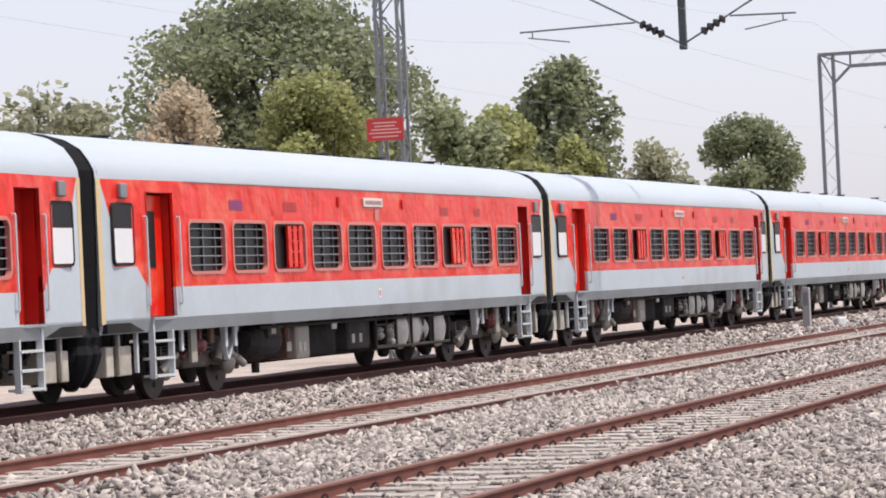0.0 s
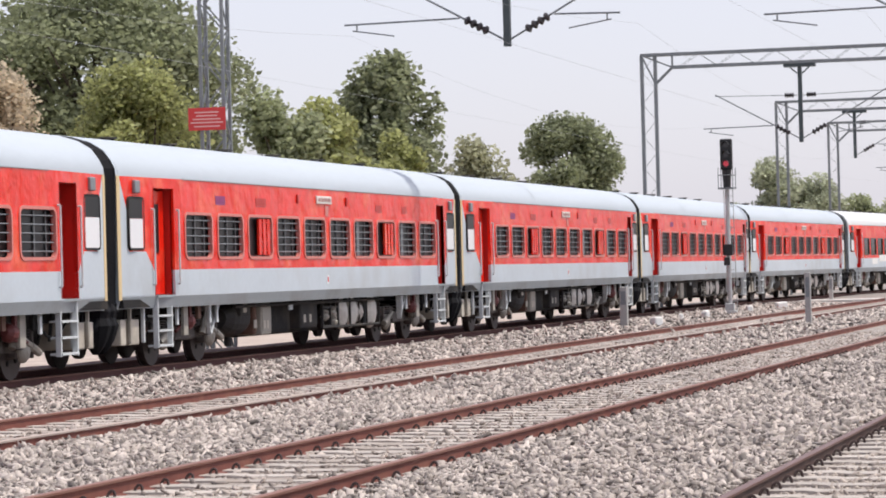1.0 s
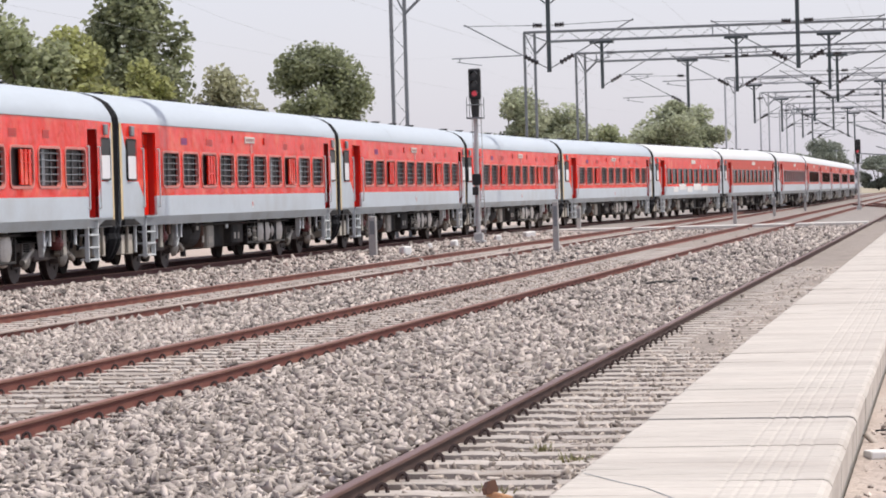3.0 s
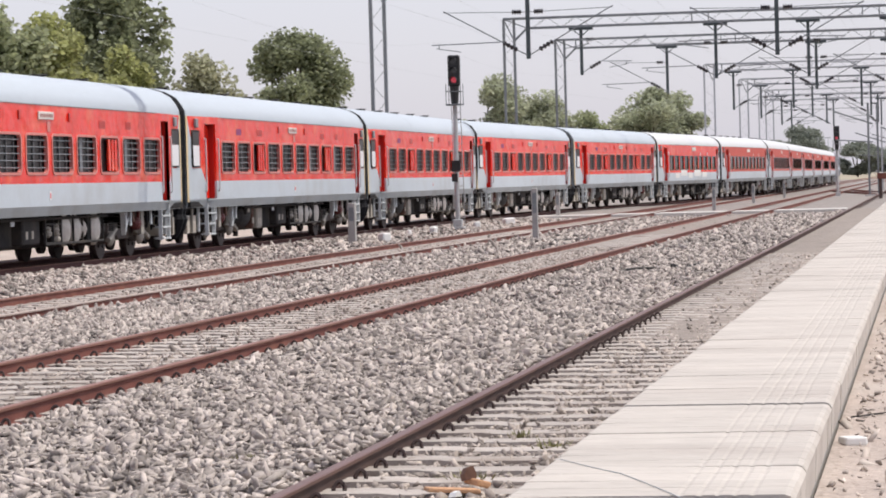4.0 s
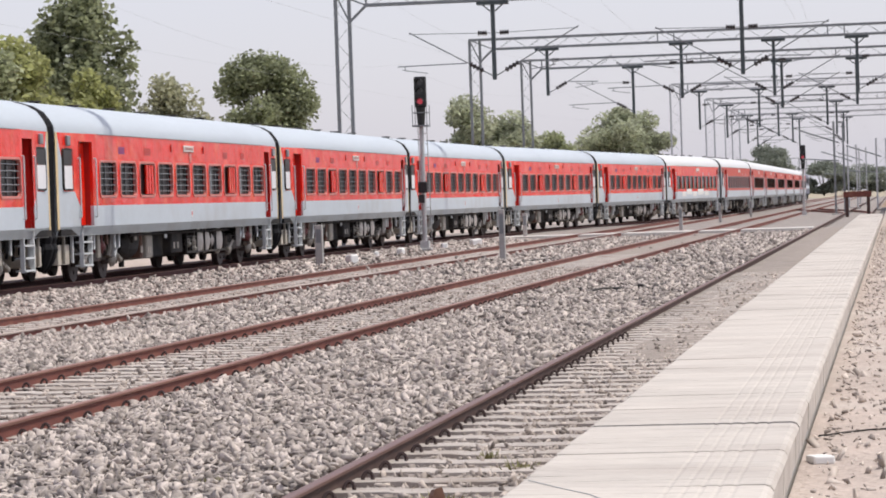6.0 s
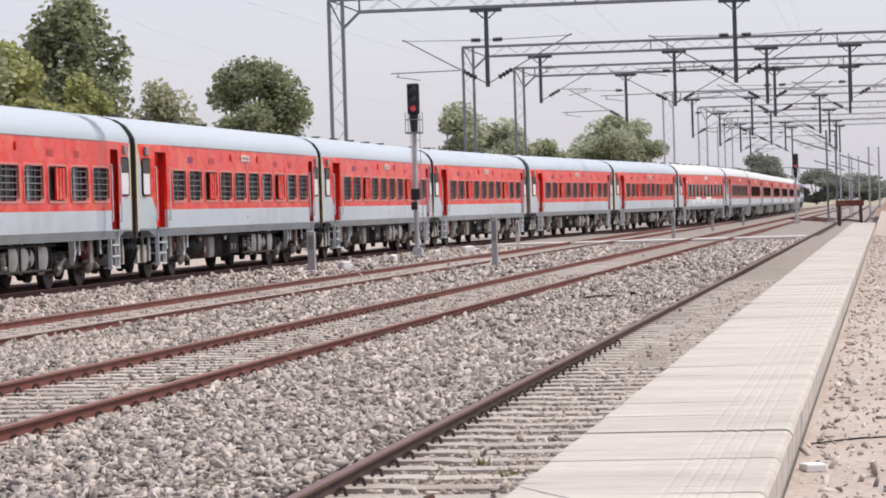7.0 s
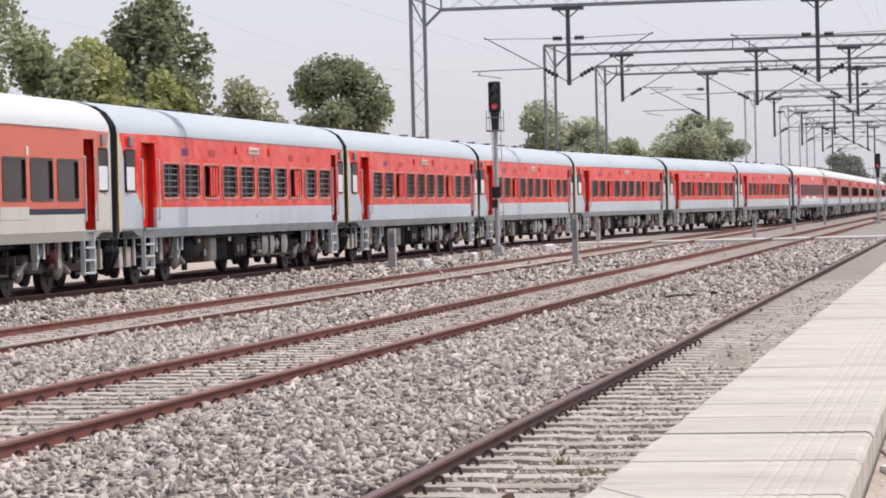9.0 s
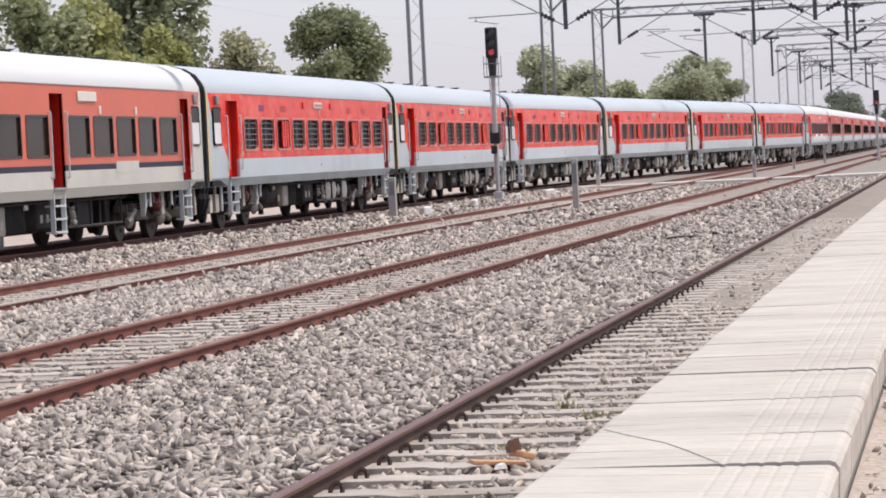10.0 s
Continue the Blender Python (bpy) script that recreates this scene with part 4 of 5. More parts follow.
# ---- trees ----
def leaves_mesh(name, pts, size, seed, mat, parent, droop=0.0):
    rng = np.random.default_rng(seed)
    n = len(pts)
    u = rng.normal(size=(n, 3))
    u[:, 2] *= 0.6
    u /= np.linalg.norm(u, axis=1)[:, None]
    w = np.cross(u, rng.normal(size=(n, 3)))
    w /= np.linalg.norm(w, axis=1)[:, None]
    s = size * rng.uniform(0.6, 1.4, n)[:, None]
    v = np.stack([pts - u * s, pts + w * s * 0.62, pts + u * s, pts - w * s * 0.62], 1)
    me = bpy.data.meshes.new(name)
    me.vertices.add(4 * n)
    me.vertices.foreach_set("co", v.reshape(-1).astype(np.float32))
    me.loops.add(4 * n)
    me.loops.foreach_set("vertex_index", np.arange(4 * n, dtype=np.int32))
    me.polygons.add(n)
    me.polygons.foreach_set("loop_start", np.arange(0, 4 * n, 4, dtype=np.int32))
    me.update(calc_edges=True)
    me.materials.append(mat)
    ob = new(name, me)
    ob.parent = parent
    return ob


def make_tree(x, y, height, width, low, mat, label, seed, leaves=6000, leaf=0.22, lobes=26, kind="tree", trunks=1, z0=-0.35, fill=0.55):
    """A trunk with limbs, each ending in a ragged clump of leaves. low: where the crown begins."""
    rng = np.random.default_rng(seed)
    t = empty(kind, Matrix.Translation((x, y, z0)))
    tagged(t, label, "bush" if kind == "bush" else "tree", "bushes" if kind == "bush" else "trees")
    wood = bmesh.new()
    cz, rz = (low + height) / 2, (height - low) / 2
    tips = []
    for k in range(lobes):
        a = rng.uniform(0, 2 * math.pi)
        ce = rng.uniform(-0.9, 1.0)
        rr = math.sqrt(max(0.0, 1 - ce * ce)) * rng.uniform(0.35, 0.92)
        tips.append(np.array([math.cos(a) * rr * width / 2, math.sin(a) * rr * width / 2, cz + rz * ce * 0.84]))
    fork = low + 0.12 * (height - low)
    for k in range(trunks):
        off = (k - (trunks - 1) / 2) * width * 0.22
        rod(wood, (off, 0, -0.2), (off * 1.2, 0.1, fork), 0.035 * height * 0.7, 8, 0.022 * height)
    for c in tips:
        off = min(((k - (trunks - 1) / 2) * width * 0.26 for k in range(trunks)), key=lambda o: abs(o - c[0]))
        a = Vector((off, 0.1, fork * rng.uniform(0.8, 1.0)))
        b = Vector(c)
        m = a.lerp(b, 0.5) + Vector(rng.normal(size=3) * 0.05 * height)
        rod(wood, a, m, 0.012 * height, 5, 0.007 * height)
        rod(wood, m, b, 0.007 * height, 5, 0.002 * height)
    part("trunk", wood, M_BARK, t)
    leaves, leaf = int(leaves * 2.7), leaf * 0.60
    per = leaves // lobes
    pts = []
    for c in tips:
        r = np.array([width, width, height - low]) * rng.uniform(0.12, 0.21) * np.array([1, 1, 0.8])
        d = rng.normal(size=(per, 3))
        d /= np.linalg.norm(d, axis=1)[:, None]
        rad = rng.uniform(0, 1, per) ** fill
        clump = c + d * r * rad[:, None]
        pts.append(clump)
    pts = np.concatenate(pts)
    pts[:, 2] = np.maximum(pts[:, 2], 0.1)
    leaves_mesh("crown", pts, leaf, seed + 100, mat, t)
    return t


def make_trees():
    deep, mid, light, pale = "large shade tree with deep green ragged crown", "green roadside tree with uneven crown", "bright green dense thorny bush", "sparse pale olive tree"
    make_tree(86, 34, 8.8, 6.8, 2.2, M_LEAF_PALE, pale, 1, 2600, 0.24, 24, fill=0.8)
    make_tree(76, 36, 8.0, 6.5, 2.0, M_LEAF_PALE, pale, 2, 2600, 0.24, 24, fill=0.8)
    make_tree(111.6, 36, 14.6, 12.4, 4.2, M_LEAF_DEEP, deep, 3, 13000, 0.23, 90, trunks=2, fill=0.5)
    make_tree(82.4, 27.5, 8.2, 4.4, 0.8, M_LEAF_DRY, "dry beige leafless bush with fine twigs", 4, 10000, 0.14, 46, kind="bush", fill=0.75)
    make_tree(89.0, 26, 8.6, 5.2, 0.5, M_LEAF_LIGHT, light, 5, 13000, 0.15, 44, kind="bush", fill=0.45)
    make_tree(97, 29, 7.6, 5.6, 0.5, M_LEAF_LIGHT, light, 25, 9000, 0.17, 34, kind="bush", fill=0.45)
    make_tree(124, 33, 9.8, 6.0, 1.5, M_LEAF_MID, mid, 6, 5200, 0.27, 30)
    make_tree(135, 34, 9.7, 6.6, 1.5, M_LEAF_LIGHT, "yellow-green roadside tree with uneven crown", 7, 4800, 0.29, 30)
    make_tree(142, 32, 8.7, 4.4, 1.0, M_LEAF_LIGHT, light, 8, 5200, 0.22, 24, kind="bush")
    make_tree(154.2, 36, 13.8, 6.2, 2.6, M_LEAF_DEEP, "tall tree with a dark open crown", 9, 6200, 0.30, 56)
    make_tree(160, 37, 7.0, 5.0, 0.5, M_LEAF_MID, mid, 10, 3200, 0.28, 20, kind="bush")
    make_tree(190, 40, 10.5, 6.9, 1.6, M_LEAF_PALE, "slender green tree with a thin crown", 11, 5200, 0.28, 30)
    make_tree(210, 38, 12.9, 8.4, 3.2, M_LEAF_DEEP, "round shade tree with a full crown", 12, 9000, 0.27, 48)
    # most trees from here on wear leaf colours with haze painted in
    make_tree(226, 26, 9.6, 6.6, 1.0, M_LEAF_FAR, "far wide green bush, paled with painted haze", 13, 6500, 0.25, 34, kind="bush")
    make_tree(256, 26, 9.2, 6.6, 1.0, M_LEAF_FAR, "far dense yellow-green bush, paled with painted haze", 14, 4200, 0.25, 24, kind="bush")
    make_tree(290, 26, 8.1, 6.2, 1.0, M_LEAF_MID, "far dark green tree", 15, 3000, 0.30, 22)
    make_tree(345, 24, 12.2, 11.4, 1.2, M_LEAF_FAR, "far round tree, paled with painted haze", 16, 9500, 0.34, 40)
    make_tree(640, 20, 11.4, 15.5, 1.0, M_LEAF_GREY, "far flat-topped tree, greyed with painted haze", 17, 7000, 0.45, 34)
    make_tree(900, 14, 10.5, 18.0, 0.5, M_LEAF_GREY, "far clump of trees, greyed with painted haze", 18, 7000, 0.6, 30)
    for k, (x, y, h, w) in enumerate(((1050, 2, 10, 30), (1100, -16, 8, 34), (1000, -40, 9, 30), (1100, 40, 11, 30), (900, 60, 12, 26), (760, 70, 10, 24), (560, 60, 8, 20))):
        make_tree(x, y, h, w, 0.5, M_LEAF_GREY, "far row of haze-greyed trees on the skyline", 40 + k, 3000, 0.8, 26)


# ---- the train ----
LEN, HALF = 23.4, 1.62
Z_SKIRT, Z_CREASE, Z_BAND, Z_EAVE = 1.04, 1.24, 1.70, 3.30
WIN_Z0, WIN_Z1 = 1.91, 2.69
DOOR = 1.56                         # from the coach's end to the door opening
DOOR_W, DOOR_Z0, DOOR_Z1 = 0.88, 1.26, 3.12
SIDE_T = 0.07


def inset(x):
    """How far the side turns in towards the ends."""
    e = LEN / 2 - abs(x)
    return 0.0 if e > DOOR + DOOR_W + 0.15 else 0.17 * (1 - e / (DOOR + DOOR_W + 0.15))


def side_skin(parent, holes, red, grey, skirt, band=None):
    """One side with real openings: cells of a grid, painted by height, with a return edge round each opening."""
    xs = {-LEN / 2, LEN / 2, 0.0}
    zs = {Z_SKIRT, Z_CREASE, Z_BAND, Z_EAVE}
    if band:
        zs |= {Z_BAND - band}
    for x0, x1, z0, z1 in holes:
        xs |= {x0, x1}
        zs |= {z0, z1}
    for e in (DOOR + DOOR_W + 0.15, 1.0):
        xs |= {LEN / 2 - e, e - LEN / 2}
    xs, zs = sorted(xs), sorted(zs)
    bm = bmesh.new()
    cache = {}

    def vert(x, z, deep=0.0):
        key = (round(x, 4), round(z, 4), deep)
        if key not in cache:
            y = -(HALF - inset(x)) + deep
            if z < Z_CREASE - 1e-4:
                y += 0.05
            cache[key] = bm.verts.new((x, y, z))
        return cache[key]

    def filled(i, j):
        if not (0 <= i < len(xs) - 1 and 0 <= j < len(zs) - 1):
            return True
        xc, zc = (xs[i] + xs[i + 1]) / 2, (zs[j] + zs[j + 1]) / 2
        return not any(h[0] < xc < h[1] and h[2] < zc < h[3] for h in holes)
    for i in range(len(xs) - 1):
        for j in range(len(zs) - 1):
            if not filled(i, j):
                continue
            x0, x1, z0, z1 = xs[i], xs[i + 1], zs[j], zs[j + 1]
            zc = (z0 + z1) / 2
            m = 2 if zc < Z_CREASE else 3 if band and Z_BAND - band < zc < Z_BAND else 1 if zc < Z_BAND else 0
            bm.faces.new((vert(x0, z0), vert(x1, z0), vert(x1, z1), vert(x0, z1))).material_index = m
            for (di, dj), (p, q) in {(-1, 0): ((x0, z0), (x0, z1)), (1, 0): ((x1, z0), (x1, z1)), (0, -1): ((x0, z0), (x1, z0)), (0, 1): ((x0, z1), (x1, z1))}.items():
                if not filled(i + di, j + dj):
                    bm.faces.new((vert(*p), vert(*q), vert(*q, SIDE_T), vert(*p, SIDE_T))).material_index = m
    return part("side_wall", bm, [red, grey, skirt, M_BLUE], parent)


ROOF_PROFILE = [(-HALF, Z_EAVE), (-HALF + 0.01, Z_EAVE + 0.12), (-1.53, 3.56), (-1.38, 3.74), (-1.12, 3.88), (-0.75, 3.98), (-0.35, 4.035), (0, 4.05),
                (0.35, 4.035), (0.75, 3.98), (1.12, 3.88), (1.38, 3.74), (1.53, 3.56), (HALF - 0.01, Z_EAVE + 0.12), (HALF, Z_EAVE)]


def make_roof(parent, mat, seams):
    bm = bmesh.new()
    st = []
    for x in (-LEN / 2, -LEN / 2 + 1.0, -LEN / 2 + DOOR + DOOR_W + 0.15, 0, LEN / 2 - DOOR - DOOR_W - 0.15, LEN / 2 - 1.0, LEN / 2):
        st.append((x, 0, 0, (HALF - inset(x)) / HALF))
    extrude_profile(bm, ROOF_PROFILE, st, closed=False)
    roof = part("roof", bm, mat, parent, smooth=True)
    for x in seams:
        bm = bmesh.new()
        prof = [(p[0] * 1.004, p[1] + 0.006) for p in ROOF_PROFILE[1:-1]]
        extrude_profile(bm, prof, [(x - 0.03, 0, 0, 1), (x + 0.03, 0, 0, 1)], closed=False)
        part("roof_seam", bm, M_SKIRT, roof)
    vents = [(-8.2, 0), (-4.9, 0), (-1.6, 0), (1.7, 0), (5.0, 0), (8.3, 0)]
    for x, y in vents:
        bm = bmesh.new()
        rod(bm, (x, y, 4.03), (x, y, 4.10), 0.16, 10, 0.12)
        rod(bm, (x, y, 4.10), (x, y, 4.13), 0.20, 10, 0.16)
        part("roof_vent", bm, M_BLACK, roof)
    bm = bmesh.new()
    for s in (-1, 1):
        box(bm, -LEN / 2 + 2.9, LEN / 2 - 2.9, s * (HALF + 0.004) - 0.012, s * (HALF + 0.004) + 0.012, Z_EAVE - 0.006, Z_EAVE + 0.010)
    part("rain_gutter", bm, M_SKIRT, roof)
    return roof


def barred_window(parent, x0, x1, kind):
    """kind: 'bars', 'half' (a shutter half drawn) or 'exit' (a red emergency frame)."""
    y = -HALF
    bm = bmesh.new()
    ring_frame(bm, x0 - 0.035, x1 + 0.035, WIN_Z0 - 0.035, WIN_Z1 + 0.035, y - 0.018, y + 0.06, 0.052, 0.16, seg=5)
    w = part("window", bm, M_FRAME, parent)
    bm = bmesh.new()
    box(bm, x0, x1, y + 0.085, y + 0.095, WIN_Z0, WIN_Z1)
    part("pane", bm, M_PANE, w, "dark dusty glass")
    bm = bmesh.new()
    if kind == "exit":
        mid = (x0 + x1) / 2
        for s in (0.0, 0.26, 0.52):
            box(bm, mid - 0.05 + s, mid + 0.12 + s, y + 0.0, y + 0.05, WIN_Z0 + 0.04, WIN_Z1 - 0.04, 0.01)
        for k in range(4):
            z = WIN_Z0 + 0.12 + 0.18 * k
            rod(bm, (mid - 0.05, y + 0.01, z), (x1 - 0.05, y + 0.01, z), 0.014, 6)
        part("exit_frame", bm, M_RED, w, "red emergency exit shutter half drawn")
    else:
        for k in range(5):
            z = WIN_Z0 + 0.11 + 0.14 * k
            rod(bm, (x0 + 0.03, y + 0.03, z), (x1 - 0.03, y + 0.03, z), 0.011, 6)
        part("grille", bm, M_BAR, w, "horizontal steel window bars")
        for a, wd in ((0.42, 0.20), (1.02, 0.06)) if kind == "half" else ((0.70, 0.06), (1.20, 0.04)):
            bm = bmesh.new()
            box(bm, x0 + a, x0 + a + wd, y + 0.06, y + 0.075, WIN_Z0 + 0.03, WIN_Z1 - 0.03)
            part("shutter", bm, M_BAR if wd > 0.1 else M_SHUTTER, w, "grey sliding shutter rail")


def sealed_window(parent, x0, x1, z0=1.88, z1=2.66):
    y = -HALF
    bm = bmesh.new()
    ring_frame(bm, x0 - 0.03, x1 + 0.03, z0 - 0.03, z1 + 0.03, y - 0.012, y + 0.06, 0.05, 0.08)
    w = part("window", bm, M_TINT, parent)
    bm = bmesh.new()
    box(bm, x0, x1, y + 0.03, y + 0.04, z0, z1)
    part("pane", bm, M_TINT, w, "brown tinted sealed glass")


def door_set(parent, x0, red, leaf_open):
    """A recessed doorway at x0: jambs, leaf with a slim window, rails and the steps under it."""
    x1 = x0 + DOOR_W
    yo = -(HALF - inset((x0 + x1) / 2))
    bm = bmesh.new()
    # back and jambs take the red that has the recess shade in it
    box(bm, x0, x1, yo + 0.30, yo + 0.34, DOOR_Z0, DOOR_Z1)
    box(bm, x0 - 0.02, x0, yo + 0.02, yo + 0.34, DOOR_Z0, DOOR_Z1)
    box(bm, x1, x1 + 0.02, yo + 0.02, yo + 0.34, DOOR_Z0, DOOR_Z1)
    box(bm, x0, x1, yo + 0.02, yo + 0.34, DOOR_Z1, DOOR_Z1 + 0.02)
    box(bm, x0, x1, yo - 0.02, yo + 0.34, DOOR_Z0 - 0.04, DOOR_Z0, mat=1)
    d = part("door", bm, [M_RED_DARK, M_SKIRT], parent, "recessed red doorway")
    bm = bmesh.new()
    yl = yo + (0.26 if leaf_open else 0.16)
    a, b = (x0 + 0.01, x1 - 0.30) if leaf_open else (x0 + 0.01, x1 - 0.01)
    box(bm, a, b, yl, yl + 0.03, DOOR_Z0 + 0.01, DOOR_Z1 - 0.03, 0.01)
    leaf = part("door_leaf", bm, red, d)
    c = (a + b) / 2
    g = bmesh.new()
    box(g, c - 0.13, c + 0.13, yl - 0.012, yl - 0.004, 2.0, 2.85)
    pane = part("door_glass", g, M_PANE, d, "slim door window")
    for xr in (x0 - 0.10, x1 + 0.10):
        h = bmesh.new()
        yr = -(HALF - inset(xr)) - 0.05
        rod(h, (xr, yr, 1.45), (xr, yr, 2.75), 0.018, 8)
        for z in (1.45, 2.75):
            rod(h, (xr, yr, z), (xr, yr + 0.06, z), 0.018, 8)
        part("handrail", h, M_STEP, d, "pale steel handrail")
    s = bmesh.new()
    ys = yo + 0.02
    for xx in (x0 + 0.06, x1 - 0.10):
        box(s, xx, xx + 0.05, ys, ys + 0.09, 0.34, DOOR_Z0 - 0.03)
    for z in (0.38, 0.64, 0.90):
        box(s, x0 + 0.08, x1 - 0.08, ys - 0.02, ys + 0.2, z - 0.018, z + 0.018)
    part("step_ladder", s, M_STEP, d, "pale grey boarding steps")


def end_dress(parent, sign, grey, yellow, toilet=True):
    """The grey panel, toilet window and yellow edge between door and coach end; sign: which end."""
    e = LEN / 2

    def put(bm, pts, depth=0.006):
        f = [bm.verts.new((sign * (e - u), -(HALF - inset(e - u)) - depth, z)) for u, z in pts]
        bm.faces.new(f)
        r = bmesh.ops.extrude_face_region(bm, geom=bm.faces[:])
        bmesh.ops.translate(bm, vec=(0, depth * 0.95, 0), verts=[v for v in r["geom"] if isinstance(v, bmesh.types.BMVert)])
    bm = bmesh.new()
    put(bm, [(0.02, Z_CREASE + 0.02), (0.02, Z_EAVE - 0.02), (0.12, Z_EAVE - 0.02), (0.46, 2.62), (0.46, 2.02), (1.18, 2.02), (1.53, Z_BAND - 0.02), (1.53, Z_CREASE + 0.02)])
    part("end_panel", bm, grey, parent, "grey painted end panel with slanted edge")
    bm = bmesh.new()
    put(bm, [(0.0, Z_SKIRT + 0.15), (0.0, Z_EAVE), (0.13, Z_EAVE), (0.13, Z_SKIRT + 0.15)], 0.012)
    part("edge_strip", bm, yellow, parent, "pale yellow edge strip")
    if toilet:
        x0, x1 = sorted((sign * (e - 0.44), sign * (e - 1.12)))
        y = -(HALF - inset((x0 + x1) / 2))
        bm = bmesh.new()
        ring_frame(bm, x0 - 0.04, x1 + 0.04, 2.04, 2.96, y - 0.025, y + 0.03, 0.04, 0.10)
        w = part("toilet_window", bm, M_BLACK, parent, "black-framed half-frosted window")
        bm = bmesh.new()
        box(bm, x0, x1, y - 0.02, y - 0.008, 2.07, 2.58)
        part("frosted_pane", bm, M_FROST, w, "frosted white pane")
        bm = bmesh.new()
        box(bm, x0, x1, y - 0.02, y - 0.008, 2.585, 2.93)
        part("upper_pane", bm, M_PANE, w, "dark upper pane")
        bm = bmesh.new()
        box(bm, x0 + 0.22, x0 + 0.46, y - 0.06, y + 0.01, 3.02, 3.24, 0.02)
        part("tail_lamp_bracket", bm, M_BAR, parent, "grey lamp bracket")


def make_bogie(parent, x):
    b = empty("bogie", Matrix.Translation((x, 0, 0)))
    b.parent = parent
    bm = bmesh.new()
    for s in (-1, 1):
        y = s * 1.02
        box(bm, -1.75, 1.75, y - 0.09, y + 0.09, 0.62, 0.80, 0.03)
        box(bm, -0.55, 0.55, y - 0.11, y + 0.11, 0.42, 0.66, 0.04)
        for ax in (-1.28, 1.28):
            box(bm, ax - 0.20, ax + 0.20, y - 0.12, y + 0.12, 0.34, 0.62, 0.05)
            beam(bm, (ax * 1.0, y, 0.5), (ax * 0.45, y, 0.52), 0.12, 0.14)
    box(bm, -0.2, 0.2, -1.0, 1.0, 0.55, 0.85, 0.03)
    part("bogie_frame", bm, M_BOGIE, b, "dusty grey bogie frame")
    for s in (-1, 1):
        for ax in (-1.28, 1.28):
            cap = bmesh.new()
            lathe(cap, (ax, s * 1.12, 0.457), (ax, s * 1.26, 0.457), [0.19, 0.19, 0.17, 0.13, 0.05], 14)
            part("axle_box", cap, M_TANK, b, "pale dusty axle box cover")
            arm = bmesh.new()
            beam(arm, (ax * 1.16, s * 1.16, 0.50), (ax * 0.52, s * 1.16, 0.60), 0.10, 0.12)
            beam(arm, (ax * 1.22, s * 1.18, 0.34), (ax * 1.22, s * 1.18, 0.80), 0.07, 0.05)
            part("control_arm", arm, M_BOGIE, b)
    for s in (-1, 1):
        for sx in (-0.32, 0.32, -1.28, 1.28):
            sp = bmesh.new()
            n = 5
            z0, z1 = (0.66, 1.0) if abs(sx) < 1 else (0.62, 0.84)
            for k in range(n):
                z = z0 + (z1 - z0) * (k + 0.2) / n
                rod(sp, (sx, s * 1.14, z), (sx, s * 1.14, z + (z1 - z0) / n * 0.55), 0.12, 12)
            part("spring", sp, M_BLACK, b)
        for a, z, e, f in ((-1.72, 0.42, -1.05, 0.66), (1.72, 0.42, 1.05, 0.66), (0.62, 0.52, 0.95, 1.05)):
            dm = bmesh.new()
            rod(dm, (a, s * 1.24, z), (e, s * 1.24, f), 0.05, 8)
            rod(dm, (a, s * 1.24, z), ((a + e) / 2, s * 1.24, (z + f) / 2), 0.065, 8)
            part("damper", dm, M_TANK, b, "pale damper strut")
    for ax in (-1.28, 1.28):
        w = bmesh.new()
        r = 0.457
        for s in (-1, 1):
            y = s * (GAUGE / 2)
            rod(w, (0, y - 0.065, 0), (0, y + 0.065, 0), r, 28)
            rod(w, (0, y - s * 0.085, 0), (0, y - s * 0.06, 0), r + 0.028, 28)
            rod(w, (0, y + s * 0.06, 0), (0, y + s * 0.09, 0), 0.12, 12)
            for k in range(4):
                a = k * math.pi / 2
                rod(w, (0.24 * math.cos(a), y + s * 0.06, 0.24 * math.sin(a)), (0.24 * math.cos(a), y + s * 0.075, 0.24 * math.sin(a)), 0.045, 8, mat=1)
        rod(w, (0, -1.0, 0), (0, 1.0, 0), 0.085, 12)
        for yy in (-0.45, 0.45):
            rod(w, (0, yy - 0.055, 0), (0, yy + 0.055, 0), 0.31, 20)
        o = part("wheelset", w, [M_WHEEL, M_BLACK], b, "dark steel wheels on an axle")
        o.location = (ax, 0, r)
    return b


